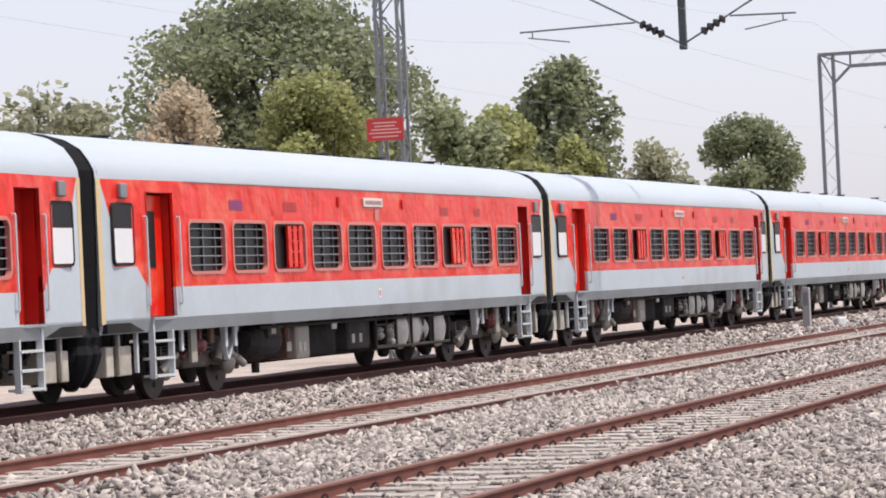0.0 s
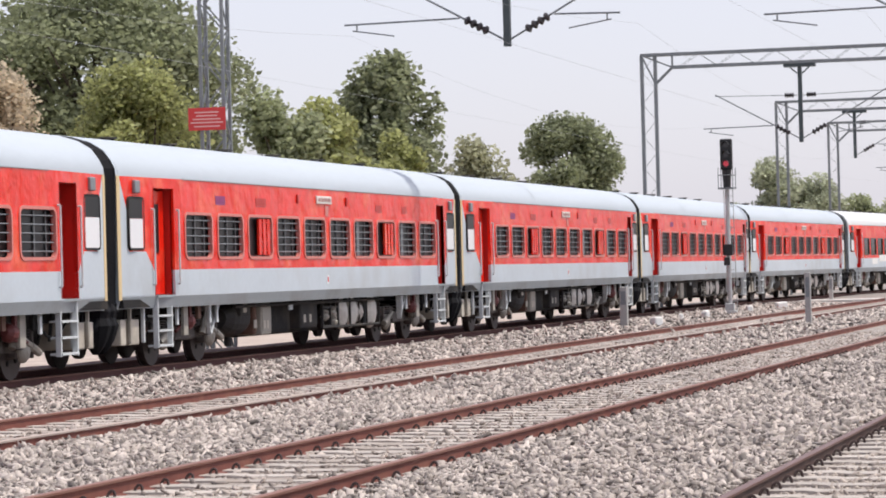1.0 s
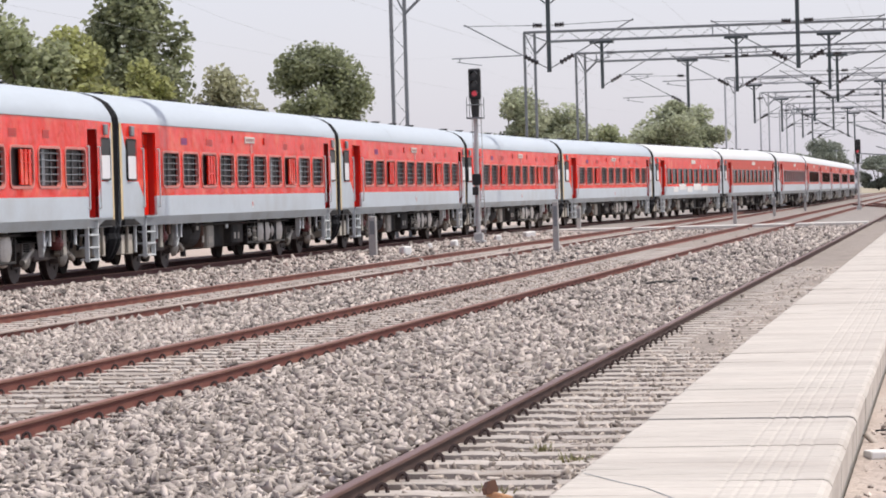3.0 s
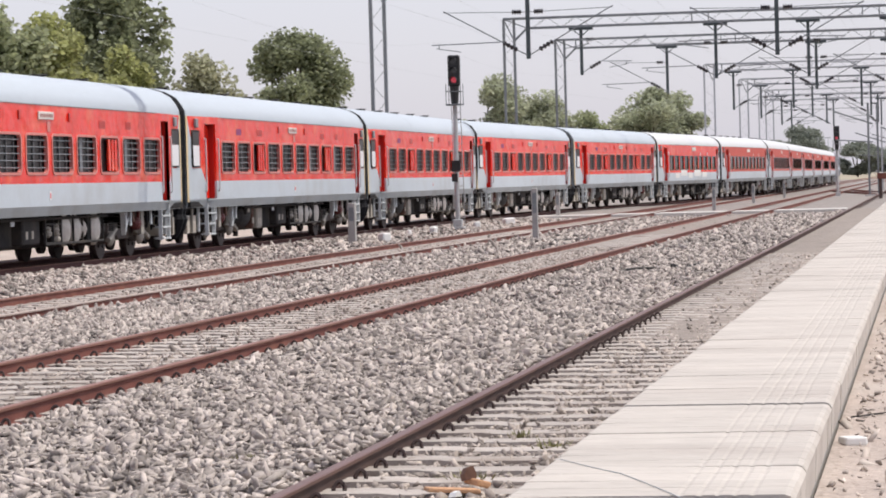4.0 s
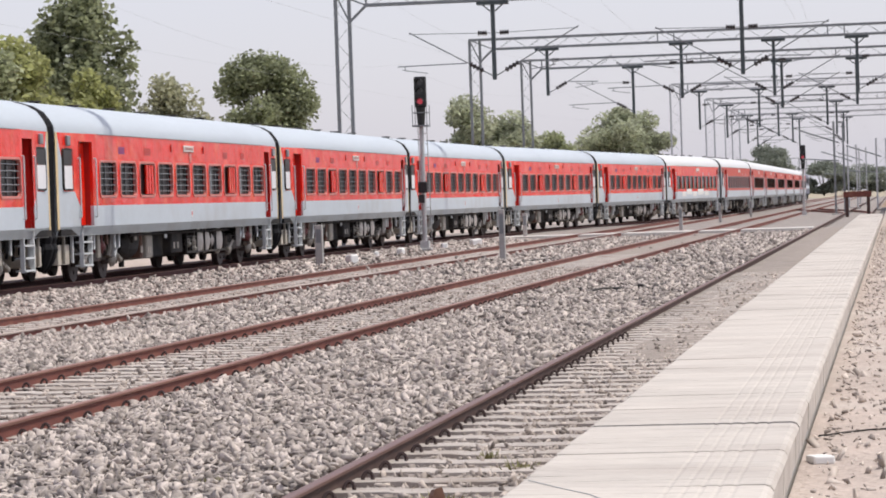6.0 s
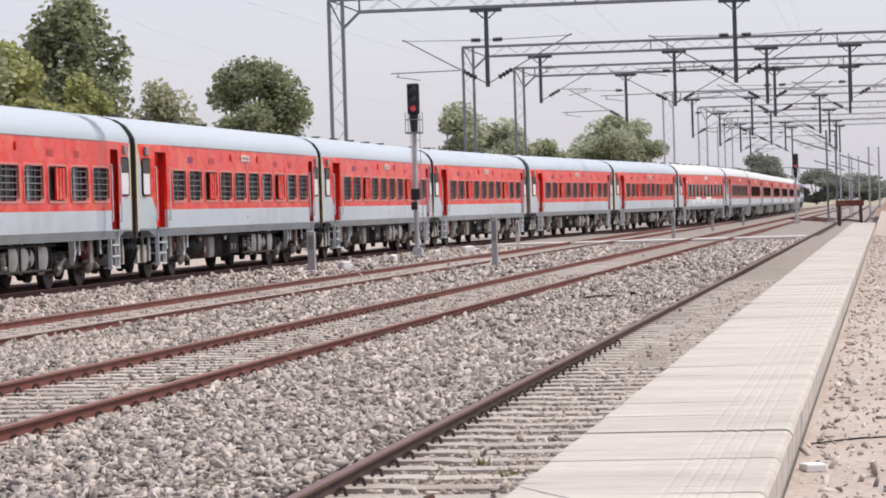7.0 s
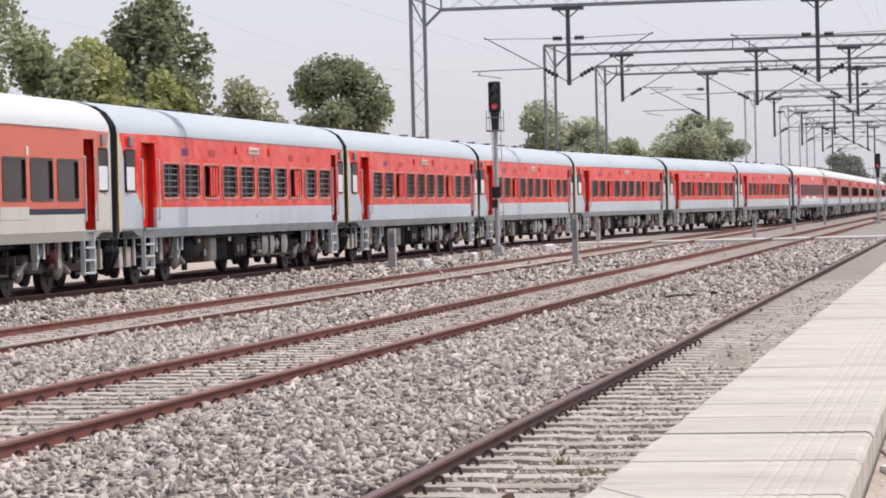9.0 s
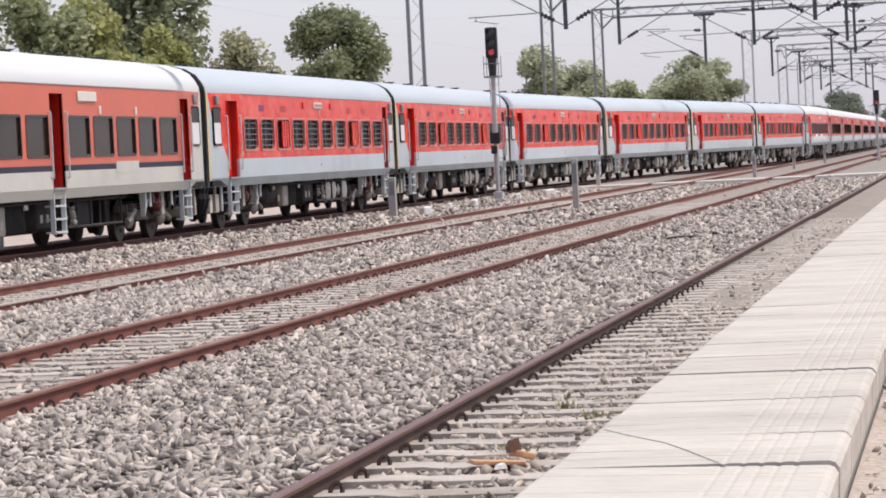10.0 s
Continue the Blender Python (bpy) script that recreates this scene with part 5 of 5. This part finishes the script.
def make_underframe(parent, tanks=True):
    bm = bmesh.new()
    box(bm, -LEN / 2 + 0.1, LEN / 2 - 0.1, -1.50, 1.50, 1.06, 1.20)
    for y in (-0.9, 0.9):
        box(bm, -LEN / 2 + 0.2, LEN / 2 - 0.2, y - 0.06, y + 0.06, 0.92, 1.08)
    part("underframe", bm, M_BLACK, parent, "black underframe beams")
    # added black filler: hides the bright ground behind, stands for shade below the floor
    bm = bmesh.new()
    box(bm, -5.2, 5.4, -0.75, 0.75, 0.36, 1.06, 0.04)
    part("centre_sill", bm, M_BLACK, parent, "black filler block standing in for deep shade")
    items = [("battery_box", M_BLACK, -2.35, -0.75, 0.40, 1.05, 1.05), ("control_box", M_UNDER, -0.65, 0.55, 0.46, 1.05, 1.24),
             ("control_box", M_TANK, -3.35, -2.72, 0.40, 1.03, 1.28), ("relay_box", M_RUSTY, -3.62, -3.42, 0.42, 1.03, 1.2)]
    for nm, m, x0, x1, z0, z1, y in items:
        b = bmesh.new()
        box(b, x0, x1, -y, y, z0, z1, 0.03)
        box(b, x0 + 0.04, x1 - 0.04, -y - 0.012, -y + 0.01, z0 + 0.06, z1 - 0.10, 0.006)
        if m is not M_BLACK:
            for u in (0.22, 0.55):
                u = x0 + (x1 - x0) * u
                box(b, u - 0.07, u + 0.07, -y - 0.02, -y - 0.011, z0 + 0.12, z0 + 0.28, mat=1)
        part(nm, b, [m, M_BOXCREAM], parent)
    b = bmesh.new()
    lathe(b, (-5.05, -0.92, 0.76), (-3.72, -0.92, 0.76), [0.20, 0.32, 0.36, 0.37, 0.37, 0.36, 0.32, 0.20], 18)
    rod(b, (-4.4, -0.92, 0.42), (-4.4, -0.92, 0.22), 0.07, 10)
    part("water_tank", b, M_UNDER, parent, "dark rounded tank with a drain")
    b = bmesh.new()
    box(b, -4.75, -4.15, -1.32, -0.8, 0.80, 1.08, 0.02)
    box(b, -4.62, -4.42, -1.33, -1.31, 0.86, 1.02, mat=1)
    part("filler_box", b, [M_UNDER, M_BOXCREAM], parent)
    b = bmesh.new()
    box(b, -1.75, -1.52, -1.36, -1.33, 0.86, 1.0, 0.004)
    part("tag_plate", b, M_STEP, parent, "small white tag")
    for x, r in ((2.35, 0.35), (3.12, 0.34), (3.62, 0.22), (4.62, 0.38)) if tanks else ():
        b = bmesh.new()
        rod(b, (x, -1.20, 0.72), (x, 1.20, 0.72), r, 20)
        tank = part("air_tank", b, M_UNDER, parent, "dark air reservoir lying across the frame")
        for side in (-1, 1):
            b = bmesh.new()
            lathe(b, (x, side * 1.2, 0.72), (x, side * 1.36, 0.72), [r * 1.002, r * 0.97, r * 0.86, r * 0.64, r * 0.2], 20)
            part("domed_end", b, M_TANKWHITE, tank, "white domed tank end")
        for y in (-1.12, 1.12):
            b = bmesh.new()
            lathe(b, (x, y - 0.03, 0.72), (x, y + 0.03, 0.72), [r + 0.015, r + 0.015], 20)
            part("tank_strap", b, M_BLACK, tank)
    b = bmesh.new()
    box(b, 3.9, 4.16, -1.30, -0.6, 0.40, 1.05, 0.03)
    part("bracket_plate", b, M_BLACK, parent)
    if not tanks:
        for x0, x1, z0, y, m in ((2.1, 3.4, 0.44, 1.18, M_UNDER), (3.5, 4.9, 0.50, 0.95, M_BLACK)):
            b = bmesh.new()
            box(b, x0, x1, -y, y, z0, 1.05, 0.03)
            box(b, x0 + 0.05, x1 - 0.05, -y - 0.012, -y + 0.01, z0 + 0.06, 0.96, 0.006)
            part("equipment_box", b, m, parent)
    # open rack of valves and pipes
    b = bmesh.new()
    for x in (0.72, 1.28, 1.86):
        beam(b, (x, -1.3, 0.44), (x, -1.3, 1.06), 0.05, 0.05)
    beam(b, (0.70, -1.3, 0.46), (1.88, -1.3, 0.46), 0.05, 0.06)
    beam(b, (0.70, -1.3, 0.86), (1.88, -1.3, 0.86), 0.04, 0.04)
    part("valve_rack", b, M_UNDER, parent, "open steel rack")
    for x, z in ((0.98, 0.68), (1.52, 0.74), (1.60, 0.56)):
        b = bmesh.new()
        lathe(b, (x, -1.28, z - 0.1), (x, -1.28, z + 0.14), [0.03, 0.09, 0.10, 0.06, 0.09, 0.03], 10)
        part("valve", b, M_TANK, parent)
    b = bmesh.new()
    for x in (1.9, 2.8, 3.5, 4.1, 5.1):
        rod(b, (x, -1.3, 0.45), (x, -1.3, 1.05), 0.025, 6)
    rod(b, (-5.2, -1.35, 0.98), (5.3, -1.35, 0.98), 0.03, 6)
    rod(b, (1.7, -1.3, 0.44), (5.1, -1.3, 0.44), 0.03, 6)
    part("pipework", b, M_UNDER, parent)
    for s in (-1, 1):
        e = s * LEN / 2
        for x, w in ((e - s * 1.02, 0.50), (e - s * 0.50, 0.26)):
            b = bmesh.new()
            box(b, x - w / 2, x + w / 2, -1.34, -0.6, 0.42, 0.86, 0.02)
            part("end_box", b, M_BOXCREAM, parent, "cream equipment box")
        for x in (e - s * 5.15, e - s * 4.75, e - s * 2.95):
            b = bmesh.new()
            box(b, x - 0.05, x + 0.05, -1.46, -1.42, 0.72, 1.06)
            part("hanger", b, M_STEP, parent, "pale hanger plate")
        for x, w, z0, m, nm in ((e - s * 3.55, 0.24, 0.52, M_TANK, "side_plate"), (e - s * 3.82, 0.10, 0.62, M_BRAKE_RED, "brake_hose_bracket"), (e - s * 3.05, 0.12, 0.78, M_BLACK, "hose_bracket"),
                            (e - s * 1.38, 0.07, 0.45, M_STEP, "upright"), (e - s * 0.72, 0.06, 0.45, M_TANK, "upright"), (e - s * 4.3, 0.16, 0.80, M_RUSTY, "hose_bracket")):
            b = bmesh.new()
            box(b, x - w / 2, x + w / 2, -1.40, -1.34, z0, 1.05, 0.008)
            part(nm, b, m, parent)
        b = bmesh.new()
        lathe(b, (e - s * 4.05, -1.30, 0.78), (e - s * 3.65, -1.30, 0.74), [0.06, 0.14, 0.15, 0.15, 0.10, 0.05], 12)
        rod(b, (e - s * 3.65, -1.3, 0.74), (e - s * 3.2, -1.32, 0.60), 0.03, 6)
        part("brake_cylinder", b, M_BRAKE_RED, parent, "dark red brake cylinder")
        b = bmesh.new()
        pts = [Vector((e - s * (2.9 - 0.22 * k), -1.36, 0.92 - 0.28 * math.sin(math.pi * k / 6))) for k in range(7)]
        tube(b, pts, 0.022, 6)
        part("hose", b, M_BLACK, parent, "drooping black hose")
        b = bmesh.new()
        lathe(b, (e + s * 0.12, -1.18, 0.30), (e + s * 0.12, -1.22, 1.28), [0.05, 0.14, 0.20, 0.24, 0.27, 0.22, 0.25, 0.19, 0.10], 10)
        lathe(b, (e - s * 0.16, -1.22, 0.70), (e + s * 0.35, -1.24, 0.98), [0.05, 0.15, 0.20, 0.17, 0.08], 9)
        part("gangway_cover", b, M_BELLOWS, parent, "sagging black gangway cover")
        b = bmesh.new()
        beam(b, (e - s * 5.3, -1.40, 1.04), (e - s * 5.0, -1.34, 0.52), 0.10, 0.05)
        beam(b, (e - s * 4.7, -1.40, 1.04), (e - s * 5.0, -1.34, 0.52), 0.06, 0.05)
        part("bracket", b, M_STEP, parent, "pale bracket and strut")
        b = bmesh.new()
        box(b, e - s * 0.1 - 0.22, e - s * 0.1 + 0.22, -1.05, 1.05, 0.62, 1.08, 0.05)
        for k in range(4):
            y = -1.1 + 0.16 * k
            rod(b, (e - s * 0.3, y, 0.95), (e - s * 0.02, y, 0.42 + 0.05 * k), 0.03, 6)
            rod(b, (e - s * 0.02, y, 0.42 + 0.05 * k), (e + s * 0.28, y, 0.6), 0.03, 6)
        part("gangway_base", b, M_BLACK, parent, "black hoses and gangway support")
        # added black filler under the coach end against see-through light, with pipes
        b = bmesh.new()
        box(b, min(e - s * 0.3, e - s * 2.6), max(e - s * 0.3, e - s * 2.6), -0.75, 0.75, 0.50, 1.07, 0.06)
        for k in range(5):
            xx = e - s * (0.5 + 0.45 * k)
            rod(b, (xx, -1.2, 1.04), (xx, -1.15, 0.58 + 0.06 * (k % 3)), 0.03, 6)
        part("draft_gear", b, M_BLACK, parent, "black filler block for shade at the end, with pipes")
        b = bmesh.new()
        box(b, e - s * 0.15 - 0.14, e - s * 0.15 + 0.14, -0.35, 0.35, 0.86, 1.12)
        rod(b, (e - s * 0.2, 0, 0.98), (e + s * 0.33, 0, 0.98), 0.12, 8)
        part("coupler", b, M_BLACK, parent)


def make_bellows(parent, x):
    prof = [(-1.42, 1.10), (-1.45, 2.2), (-1.455, Z_EAVE)] + [(p[0] * 0.90, p[1] - 0.004) for p in ROOF_PROFILE[1:-1]] + [(1.455, Z_EAVE), (1.45, 2.2), (1.42, 1.10)]
    bm = bmesh.new()
    st = []
    for k in range(9):
        st.append((x - 0.37 + 0.74 * k / 8, 0, 0, 1.0 if k % 2 else 0.965))
    extrude_profile(bm, prof, st)
    return part("bellows", bm, M_BELLOWS, parent, "black rubber gangway bellows")


def coach_shell(parent):
    bm = bmesh.new()
    for s in (-1, 1):
        bm = bmesh.new()
        x = s * (LEN / 2 - 0.02)
        bm.faces.new([bm.verts.new((x, p[0] * 0.89, p[1])) for p in [(-HALF, Z_SKIRT + 0.1)] + ROOF_PROFILE + [(HALF, Z_SKIRT + 0.1)]])
        part("end_wall", bm, M_SKIRT, parent)
    # a solid dark block stands in for the unlit interior, with partitions
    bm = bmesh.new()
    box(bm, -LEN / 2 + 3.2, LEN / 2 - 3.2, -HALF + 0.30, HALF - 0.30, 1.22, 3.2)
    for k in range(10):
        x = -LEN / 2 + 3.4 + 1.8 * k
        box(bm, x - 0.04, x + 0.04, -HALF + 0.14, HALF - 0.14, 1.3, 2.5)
    part("interior", bm, M_INSIDE, parent, "dark-painted block and partitions for the dim interior")


def both_sides(parent, build):
    """Builds one side, then turns a copy of every piece of it to the other side."""
    before = set(parent.children)
    build()
    fresh = [o for o in parent.children if o not in before]
    for o in fresh:
        m = Matrix.Rotation(math.pi, 4, "Z") @ o.matrix_basis
        c = o.copy()
        scene.collection.objects.link(c)
        c.matrix_basis = m
        for k in o.children:
            kc = k.copy()
            scene.collection.objects.link(kc)
            kc.parent = c


def make_sleeper_coach():
    c = empty("passenger_coach")
    e = LEN / 2
    w, pitch = 1.47, 1.811
    x_first = -8.72
    wins = [(x_first + pitch * k, x_first + pitch * k + w) for k in range(10)]
    holes = [(a, b, WIN_Z0, WIN_Z1) for a, b in wins]
    holes += [(-e + DOOR, -e + DOOR + DOOR_W, DOOR_Z0, DOOR_Z1), (e - DOOR - DOOR_W, e - DOOR, DOOR_Z0, DOOR_Z1)]

    def side():
        side_skin(c, holes, M_RED, M_GREY, M_SKIRT)
        for k, (a, b) in enumerate(wins):
            barred_window(c, a, b, "exit" if k in (2, 7) else "half" if k in (6, 8) else "bars")
        door_set(c, -e + DOOR, M_RED, False)
        door_set(c, e - DOOR - DOOR_W, M_RED, True)
        for s in (-1, 1):
            end_dress(c, s, M_GREY, M_YELLOW)
        b = bmesh.new()
        box(b, -0.62, 0.42, -HALF - 0.035, -HALF - 0.004, 3.00, 3.16, 0.008)
        board = part("destination_board", b, M_BOARD, c, "white destination board")
        b = bmesh.new()
        x = -0.54
        for wd in (0.05, 0.09, 0.06, 0.12, 0.07, 0.05, 0.1, 0.06, 0.08):
            box(b, x, x + wd, -HALF - 0.040, -HALF - 0.036, 3.045, 3.115)
            x += wd + 0.025
        part("board_lettering", b, M_INK, board, "dark illegible lettering")
        b = bmesh.new()
        box(b, 0.02, 0.24, -HALF - 0.012, -HALF - 0.002, 2.76, 2.96)
        part("number_plate", b, M_FRAME, c, "small faded plate")
        for x in (-1.9, 1.6):
            b = bmesh.new()
            box(b, x - 0.05, x + 0.05, -HALF - 0.03, -HALF, 2.98, 3.16, 0.01)
            part("lamp_bracket", b, M_RED_DARK, c)
        b = bmesh.new()
        box(b, 0.05, 0.19, -HALF - 0.008, -HALF - 0.001, 1.36, 1.54)
        box(b, 0.09, 0.15, -HALF - 0.011, -HALF - 0.007, 1.40, 1.50, mat=1)
        part("emblem", b, [M_FROST, M_RED], c, "small round white mark")
        for x, wd, m in ((-7.0, 0.55, M_MARK), (-4.6, 0.62, M_RED_DARK), (3.9, 0.5, M_RED_DARK), (6.1, 0.4, M_RED_DARK)):
            b = bmesh.new()
            box(b, x, x + wd, -HALF - 0.006, -HALF - 0.001, 2.88, 3.04)
            part("stencil_mark", b, m, c, "faded stencilled mark")
    both_sides(c, side)
    make_roof(c, M_ROOF, (-4.0,))
    coach_shell(c)
    make_underframe(c)
    make_bellows(c, LEN / 2 + 0.35)
    for s in (-1, 1):
        make_bogie(c, s * 7.45)
    return c


def make_sealed_coach(red, low, skirt, roof, blue, mid_door, starts):
    c = empty("passenger_coach")
    e = LEN / 2
    w = 1.38
    wins = [(a, a + w) for a in starts]
    holes = [(a, b, 1.88, 2.66) for a, b in wins]
    doors = [-e + DOOR, e - DOOR - DOOR_W] + ([mid_door] if mid_door is not None else [])
    holes += [(d, d + DOOR_W, DOOR_Z0, DOOR_Z1) for d in doors]

    def side():
        side_skin(c, holes, red, low, skirt, 0.115 if blue else None)
        for a, b in wins:
            sealed_window(c, a, b)
        for k, d in enumerate(doors):
            door_set(c, d, M_RED, k != 0)
        for s in (-1, 1):
            end_dress(c, s, low, low)
        x = (mid_door + 1.85) if mid_door is not None else -0.5
        b = bmesh.new()
        box(b, x, x + 1.3, -HALF - 0.035, -HALF - 0.004, 2.98, 3.18, 0.008)
        part("destination_board", b, M_BOARD, c, "plain white destination board")
        for x in (wins[0][0] - 0.6, wins[-1][0] - 2.0, wins[-2][0] - 3.0):
            b = bmesh.new()
            box(b, x, x + 0.14, -HALF - 0.02, -HALF, 2.72, 2.90, 0.01)
            part("small_plate", b, M_BOARD, c)
        if blue:
            b = bmesh.new()
            box(b, 3.8, 5.55, -HALF - 0.006, -HALF - 0.001, 1.50, 1.74)
            part("patch_panel", b, low, c, "cream patch over the blue band")
    both_sides(c, side)
    make_roof(c, roof, ())
    coach_shell(c)
    make_underframe(c, tanks=False)
    make_bellows(c, LEN / 2 + 0.35)
    for s in (-1, 1):
        make_bogie(c, s * 7.45)
    return c


def make_loco():
    c = empty("locomotive")
    bm = bmesh.new()
    prof = [(-1.5, 1.1), (-1.5, 3.2), (-1.3, 3.6), (-0.9, 3.78), (0.9, 3.78), (1.3, 3.6), (1.5, 3.2), (1.5, 1.1)]
    extrude_profile(bm, prof, [(-9.4, 0, 0, 0.92), (-9.0, 0, 0, 1), (8.2, 0, 0, 1), (9.4, 0, -0.25, 0.86)])
    part("body", bm, M_LOCO, c)
    for s in (-1, 1):
        bm = bmesh.new()
        box(bm, -9.0, 8.2, s * 1.505 - 0.006, s * 1.505 + 0.006, 1.75, 2.15)
        part("stripe", bm, M_GREY, c)
        for k in range(5):
            bm = bmesh.new()
            x = -5.5 + 2.2 * k
            box(bm, x, x + 1.3, s * 1.505 - 0.012, s * 1.505 + 0.012, 2.4, 3.05, 0.01)
            part("louvre", bm, M_BLACK, c)
    for x in (-9.42, 9.2):
        bm = bmesh.new()
        box(bm, x - 0.06, x + 0.06, -1.1, 1.1, 2.45, 3.2, 0.02)
        part("windscreen", bm, M_PANE, c)
    bm = bmesh.new()
    box(bm, -7.5, 7.5, -1.35, 1.35, 0.5, 1.12, 0.05)
    part("underframe", bm, M_BLACK, c)
    bm = bmesh.new()
    for a, b in (((-5, -0.6, 3.8), (-6.4, -0.6, 4.6)), ((-6.4, -0.6, 4.6), (-5.2, -0.6, 5.6)), ((-5, 0.6, 3.8), (-6.4, 0.6, 4.6)), ((-6.4, 0.6, 4.6), (-5.2, 0.6, 5.6)), ((-5.2, -0.9, 5.62), (-5.2, 0.9, 5.62))):
        rod(bm, a, b, 0.04, 6)
    part("pantograph", bm, M_STEEL, c)
    for s in (-1, 1):
        make_bogie(c, s * 5.6)
    return c


def make_train():
    """All vehicles, by their place in the train: 0 has its rear end at the reference gap, higher ones lie ahead."""
    cars = {}
    std = make_sleeper_coach()
    tagged(std, "red and grey passenger coach with barred windows, rolling on the track", "train coach", "coaches of the train")
    cars[-2] = std
    for k in (-1, 0, 1, 2, 3):
        cars[k] = copy_thing(std, Matrix.Translation((24.0 * k, 60, 0)))
    for k in (-2, -1, 0):
        for o in [o for o in cars[k].children_recursive if o.name.startswith("roof_seam")]:
            bpy.data.objects.remove(o)
    rear = make_sealed_coach(M_SALMON, M_CREAM, M_CREAM_SKIRT, M_ROOF_WHITE, True, -0.66, [-7.39 + 1.73 * k for k in range(4)] + [0.58 + 1.71 * k for k in range(5)])
    tagged(rear, "faded red and cream coach with sealed brown windows, blue band", "train coach", "coaches of the train")
    cars[-3] = rear
    ac = make_sealed_coach(M_RED, M_GREY, M_SKIRT, M_ROOF_WHITE, False, None, [-8.6 + 1.78 * k for k in range(10)])
    tagged(ac, "red and grey coach with dark sealed windows, white roof", "train coach", "coaches of the train")
    cars[4] = ac
    for x, z, w, h in ((-6.6, 1.40, 1.5, 0.30), (-4.7, 1.52, 2.2, 0.34), (-2.0, 1.38, 1.7, 0.30), (0.2, 1.48, 2.6, 0.36), (3.3, 1.42, 1.9, 0.30)):
        b = bmesh.new()
        box(b, x, x + w, -HALF - 0.006, -HALF - 0.001, z, z + h)
        part("painted_lettering", b, M_LITTER, ac, "large white illegible painting on the lower side")
    # the far coaches, their red paled with painted haze
    dusty = make_sealed_coach(M_RED_HAZED, M_GREY, M_SKIRT, M_ROOF_WHITE, False, None, [-8.6 + 1.78 * k for k in range(10)])
    tagged(dusty, "red coach far ahead, paled with painted haze, brown sealed windows", "train coach", "coaches of the train")
    cars[5] = dusty
    for k in range(6, 12):
        cars[k] = copy_thing(dusty, Matrix.Translation((24.0 * k, 60, 0)))
    loco = make_loco()
    tagged(loco, "dark blue-grey electric locomotive with a pale stripe", "locomotive")
    cars[12] = loco
    return cars


# travel of the reference gap along the line, metres by seconds
GAP_T = [0.0, 1.0, 2.5, 4.5, 5.5, 7.5, 9.0, 10.0]
GAP_X = [39.02, 47.28, 59.26, 74.85, 82.56, 97.9, 109.4, 117.11]
TRAVEL = np.polyfit(GAP_T, GAP_X, 3)
PITCH = 23.95


def motions(cars):
    times = [0.5 * k for k in range(21)]
    steps = [2 * k / FPS for k in range(151)]
    start = float(np.polyval(TRAVEL, 0.0))
    for k, car in cars.items():
        arm = 5.6 if k == 12 else 7.45
        shift = -2.0 if k == 12 else 0.0
        rows = []
        for t in times:
            x = float(np.polyval(TRAVEL, t)) + PITCH * (k + 0.5) + shift
            ya, yb = line_y(x - arm), line_y(x + arm)
            rows.append((t, pose(x, (ya + yb) / 2, 0, 0, 0, math.degrees(math.atan2(yb - ya, 2 * arm)))))
        walk(car, rows)
        for b in [o for o in car.children if o.name.startswith("bogie") and o.type == "EMPTY"]:
            for w in [o for o in b.children if o.name.startswith("wheelset")]:
                ax = w.location.x
                walk(w, [(t, pose(ax, 0, 0.457, 0, math.degrees((float(np.polyval(TRAVEL, t)) - start) / 0.457), 0)) for t in steps])


make_ground()
make_ballast_bed()
make_platform()
make_overhead()
make_wires()
make_trackside()
make_trees()
cars = make_train()
make_tracks()
make_infill()
make_stones()
motions(cars)
